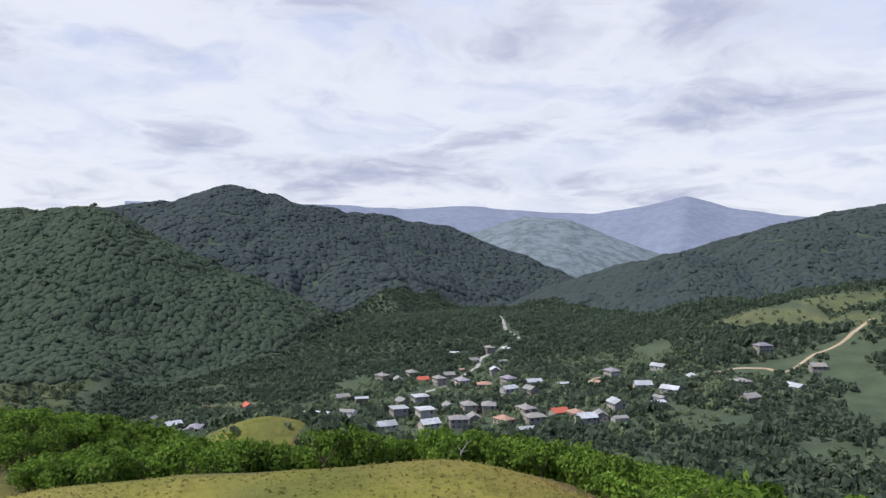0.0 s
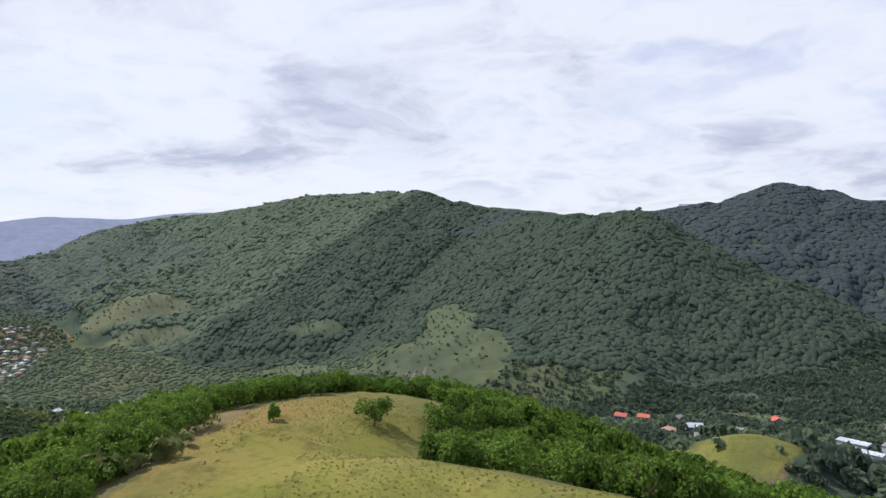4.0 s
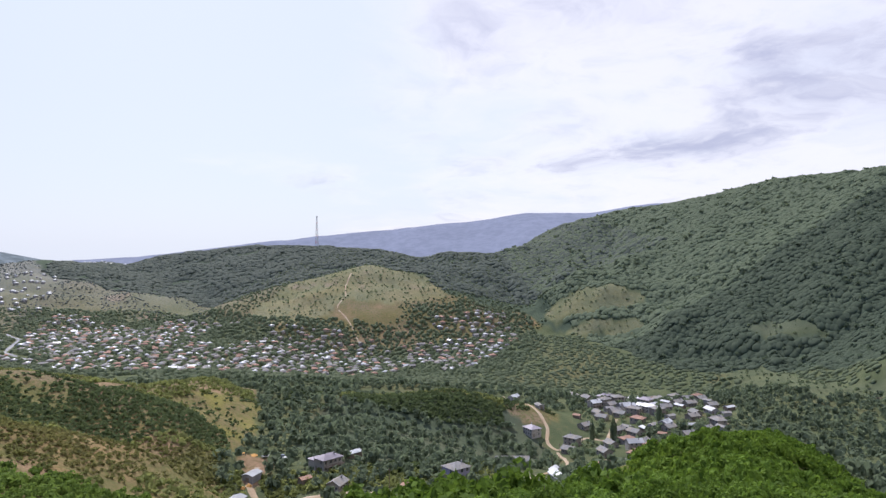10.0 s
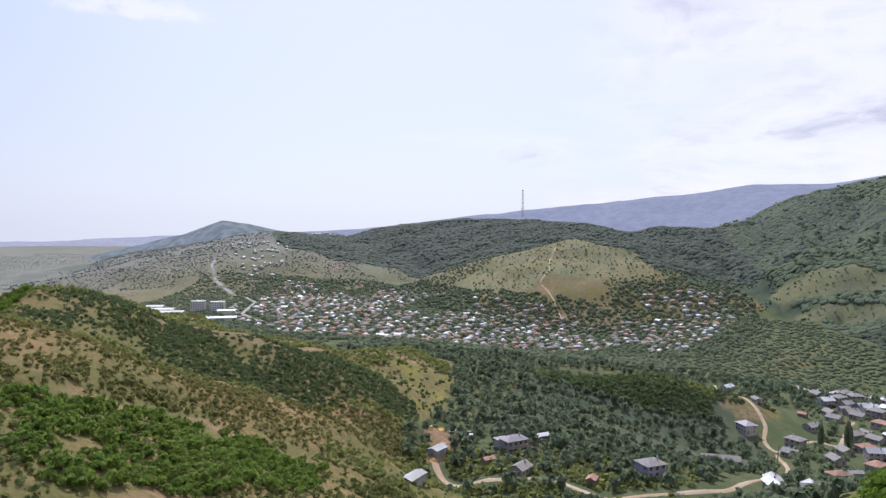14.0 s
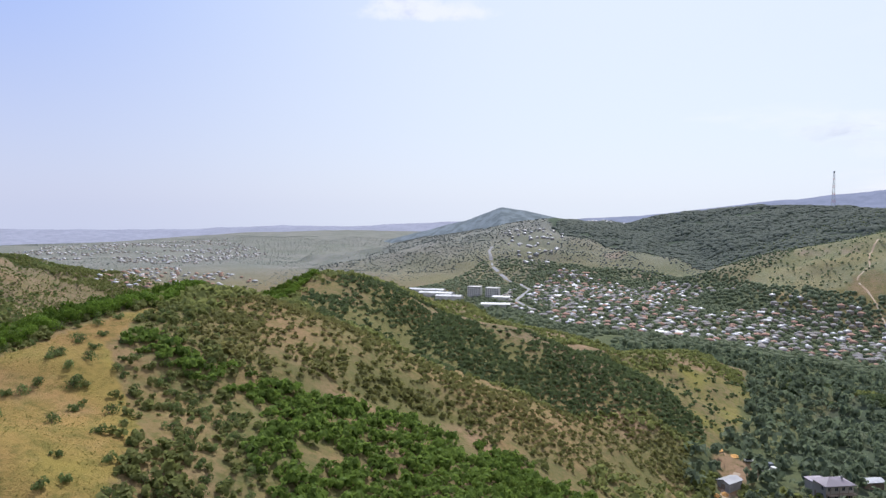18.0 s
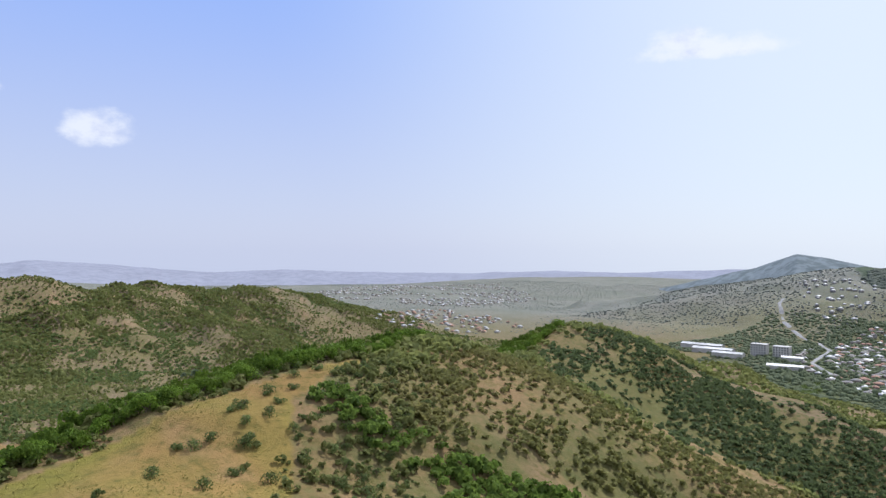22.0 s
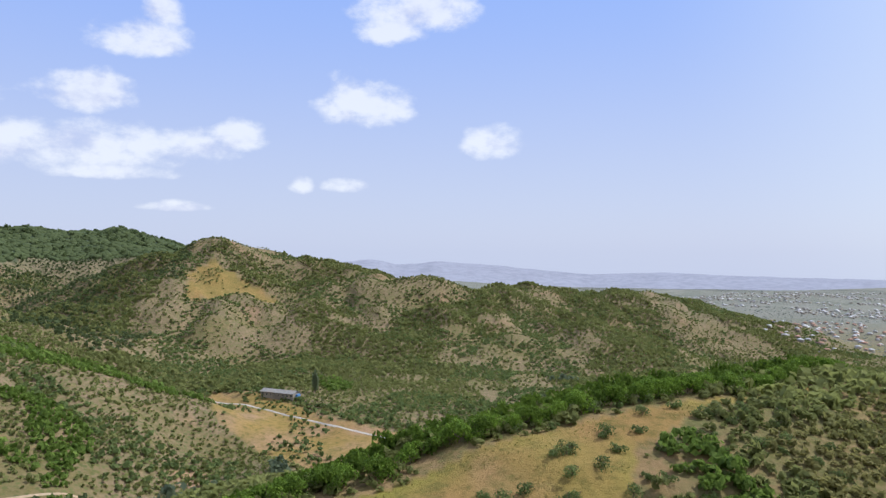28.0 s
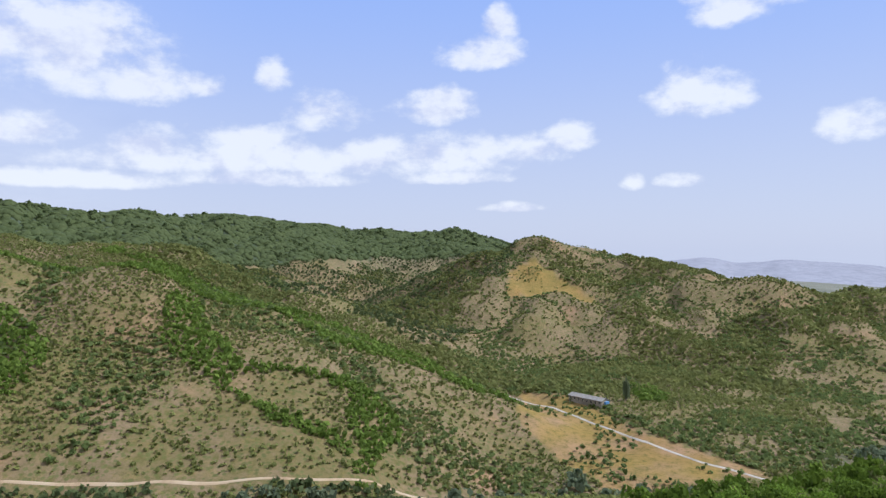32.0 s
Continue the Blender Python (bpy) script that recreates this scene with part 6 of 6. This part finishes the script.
snag.matrix_world = pose(63.5, 13.5, float(ground_z(np.array([63.5]), np.array([13.5]))[0]), 0, 0, 0) @ Matrix.Scale(0.7, 4)

# woods round the hill meadow
x, y = jittered(-90, 150, -40, 130, 3.7, 501)
rim = HILL_MEADOW[1:14]
far_off = edge_distance(x, y, rim)
keep = ~inside(x, y, HILL_MEADOW) & (far_off > 2.2) & (y > -35 + 0.2 * np.abs(x - 20)) & (x < 125) & ~((x > 76) & (y < 2)) & ~((x < 5) & (far_off > 42)) & (far_off < 75) & (np.hypot(x - 8, y - 163) > 28)
x, y, far_off = x[keep], y[keep], far_off[keep]
order = np.argsort(far_off)
g = np.random.default_rng(9)
for i in order[:150]:
    size = min(4, int(abs(g.normal(0, 1.6))) + (far_off[i] > 6))
    plant(HEDGE[size], x[i], y[i], g.uniform(0, 360))
rest = order[150:]
spread("hill_wood", [leaf_cloud(350 + k, 230, 8, 0.16) for k in range(4)], x[rest], y[rest], g.uniform(1.9, 3.0, len(rest)), LEAF_NEAR, "green broadleaf wood falling from the hill meadow", "woodland", 1.2, 0.05, 502)

# the wooded spur that runs down from the hill
SPUR_LINE = [(-30, 48), (-75, 78), (-118, 101), (-160, 132), (-200, 165)]
x, y = jittered(-220, -10, 20, 200, 2.9, 511)
keep = (edge_distance(x, y, SPUR_LINE) < 26) & ~inside(x, y, SPUR_CLEARING) & (edge_distance(x, y, rim) > 40) & clear_of_roads(x, y, 4)
spread("spur_wood", [leaf_cloud(354 + k, 120, 7, 0.22) for k in range(4)], x[keep], y[keep], g.uniform(1.5, 2.6, keep.sum()), LEAF_NEAR, "green broadleaf wood along a spur of the hill", "woodland", 1.2, 0.05, 512)

# the hedge of trees along the long crest
CREST = [(-46, -137), (-74, -145), (-95, -149.5), (-108, -153.5), (-132, -159), (-150, -165), (-166, -177), (-200, -196), (-235, -210), (-275, -224), (-312, -236)]
g = np.random.default_rng(13)
for (ax, ay), (bx, by) in zip(CREST, CREST[1:]):
    n = int(math.hypot(bx - ax, by - ay) / 2.9)
    for k in range(n):
        t = k / n
        for row in (2.8,):
            px, py = ax + (bx - ax) * t + g.normal(0, 0.9), ay + (by - ay) * t - row + g.normal(0, 0.9)
            plant(HEDGE[int(g.integers(0, 3))], px, py, g.uniform(0, 360))
x, y = jittered(-330, 30, -290, -112, 3.2, 503)
line = edge_distance(x, y, CREST)
south = y < np.interp(-x, [5, 30, 46, 74, 95, 108, 132, 150, 166, 200, 235, 275, 312], [-112, -130, -137, -145, -150, -154, -159, -165, -177, -196, -210, -224, -236])
keep = south & (line > 6) & (line < 24) & clear_of_roads(x, y, 5)
spread("crest_wood", [leaf_cloud(350 + k, 170, 7, 0.19) for k in range(4)], x[keep], y[keep], g.uniform(1.3, 2.1, keep.sum()), LEAF_NEAR, "green broadleaf wood below the crest", "woodland", 1.3, 0.0, 504)

# shrubs that dot the long meadow
DOTS = [(-94, -128), (-81, -116), (-66, -117), (-83, -132), (-85, -131), (-66, -96), (-70, -96), (-65, -92), (-73, -102), (-97, -138), (-106, -144), (-72, -88), (-72, -86), (-103, -128), (-96, -133),
        (-95, -138), (-98, -139), (-105, -143), (-105, -138), (-101, -134), (-111, -143), (-89, -132), (-76, -124), (-60, -104), (-88, -120), (-92, -116), (-84, -108), (-115, -150), (-122, -152), (-79, -99)]
for x0, y0 in DOTS:
    plant(BUSHES[int(g.integers(0, 4))], x0, y0, g.uniform(0, 360))
plant(BUSHES[3], -94.5, -128.5, 40)
plant(BUSHES[3], -93.0, -127.5, 140)
x, y = jittered(-140, -55, -160, -70, 4.2, 505)
keep = ~inside(x, y, LONG_MEADOW) & (edge_distance(x, y, LONG_MEADOW[:6]) < 22) & (g.uniform(size=x.size) < 0.75)
for x0, y0 in list(zip(x[keep], y[keep]))[:150]:
    plant(BUSHES[int(g.integers(0, 4))], x0, y0, g.uniform(0, 360))

# poplars in the village, the tree on the bald hill
POPLAR = tree_model(480, 1.3, 15.0, 420, 0.5, LEAF_VALLEY, "tall narrow dark poplar among village roofs", "poplars", lobes=12, stem=0.12)
for x0, y0 in ((-397, 180), (-398, 196), (-395, 194), (-414, 237), (-60, -510), (-100, 300), (-106, 306), (-112, 300), (-118, 310), (-90, 296), (-128, 322), (-134, 318)):
    plant(POPLAR, x0, y0, g.uniform(0, 360))
plant(BUSHES[3], 5, 167, 0)

# orchards and hedges between the houses
hx, hy = np.array([p[0] for p in HOUSES]), np.array([p[1] for p in HOUSES])
gap = np.array([np.min((hx - a) ** 2 + (hy - b) ** 2) for a, b in zip(VALLEY_X, VALLEY_Y)])
keep = gap > 7.5**2
vale = (VALLEY_X > -220) & (VALLEY_Y > 230)
near = keep & (np.hypot(VALLEY_X, VALLEY_Y) < 620) & ~vale
spread("valley_trees", [leaf_cloud(370 + k, 30, 6, 0.4) for k in range(4)], VALLEY_X[near], VALLEY_Y[near], VALLEY_SIZE[near], LEAF_FLANK, "green orchard trees and hedges over the valley floor", "trees", 1.2, 0.1, 215)
x, y = jittered(-220, 480, 110, 1260, 5.0, 516)
gap = np.array([np.min((hx - a) ** 2 + (hy - b) ** 2) for a, b in zip(x, y)])
thin = fbm(x, y, 45, 517, 3)
some = ~is_wood(x, y) & ~open_land(x, y) & clear_of_roads(x, y, 5) & (gap > 7.0**2) & ((thin > 0.37) | (y > 540)) & (np.hypot(x - 30, y) > 135) & ((y > 230) | (x > 20))
size = g.uniform(1.5, 3.4, some.sum()) * np.where(thin[some] > 0.55, 1.2, 0.9)
# wood leaves, darker than the valley's, imitate cloud shade on these trees
spread("valley_trees", [leaf_cloud(374 + k, 20, 5, 0.45) for k in range(4)], x[some], y[some], size, LEAF_WOOD, "dark green trees and hedges between terraced gardens", "trees", 1.15, 0.1, 518)
near = keep & ~(np.hypot(VALLEY_X, VALLEY_Y) < 620) & ~vale
spread("valley_trees", CROWNS, VALLEY_X[near], VALLEY_Y[near], VALLEY_SIZE[near], LEAF_VALLEY, "distant green orchard trees and hedges of the valley", "trees", 0.6, 0.1, 218, True, 0.8)

# garden trees close between the village houses
gx2, gy2 = jittered(-680, 260, 130, 600, 6.5, 507)
villages = inside(gx2, gy2, [(-680, 240), (-420, 190), (-250, 20), (-240, 110), (-330, 260), (-520, 330), (-680, 350)]) | inside(gx2, gy2, [(-30, 320), (40, 290), (150, 250), (280, 340), (280, 450), (120, 600), (40, 520), (-30, 440)]) | inside(gx2, gy2, [(-200, 400), (-60, 340), (-40, 440), (-180, 450)])
gap = np.array([np.min((hx - a) ** 2 + (hy - b) ** 2) for a, b in zip(gx2, gy2)])
keep = villages & (gap > 6.2**2) & clear_of_roads(gx2, gy2, 4) & (g.uniform(size=gx2.size) < 0.75)
spread("garden_trees", [leaf_cloud(380 + k, 40, 6, 0.35) for k in range(4)], gx2[keep], gy2[keep], g.uniform(1.3, 2.8, keep.sum()), LEAF_VALLEY, "green garden trees between village houses", "trees", 1.2, 0.1, 508)

# trees between the roofs of the far town
tx, ty = jittered(-1330, -650, -520, 420, 6.6, 509)
sx, sy = np.array([p[0] for p in spots]), np.array([p[1] for p in spots])
gap = np.array([np.min((sx - a) ** 2 + (sy - b) ** 2) for a, b in zip(tx, ty)])
keep = (gap > 4.4**2) & (gap < 45**2) & clear_of_roads(tx, ty, 6) & (g.uniform(size=tx.size) < 0.85)
spread("town_trees", CROWNS, tx[keep], ty[keep], g.uniform(1.9, 3.9, keep.sum()), LEAF_VALLEY, "green trees between the roofs of the far town", "trees", 1.0, 0.1, 510, True)
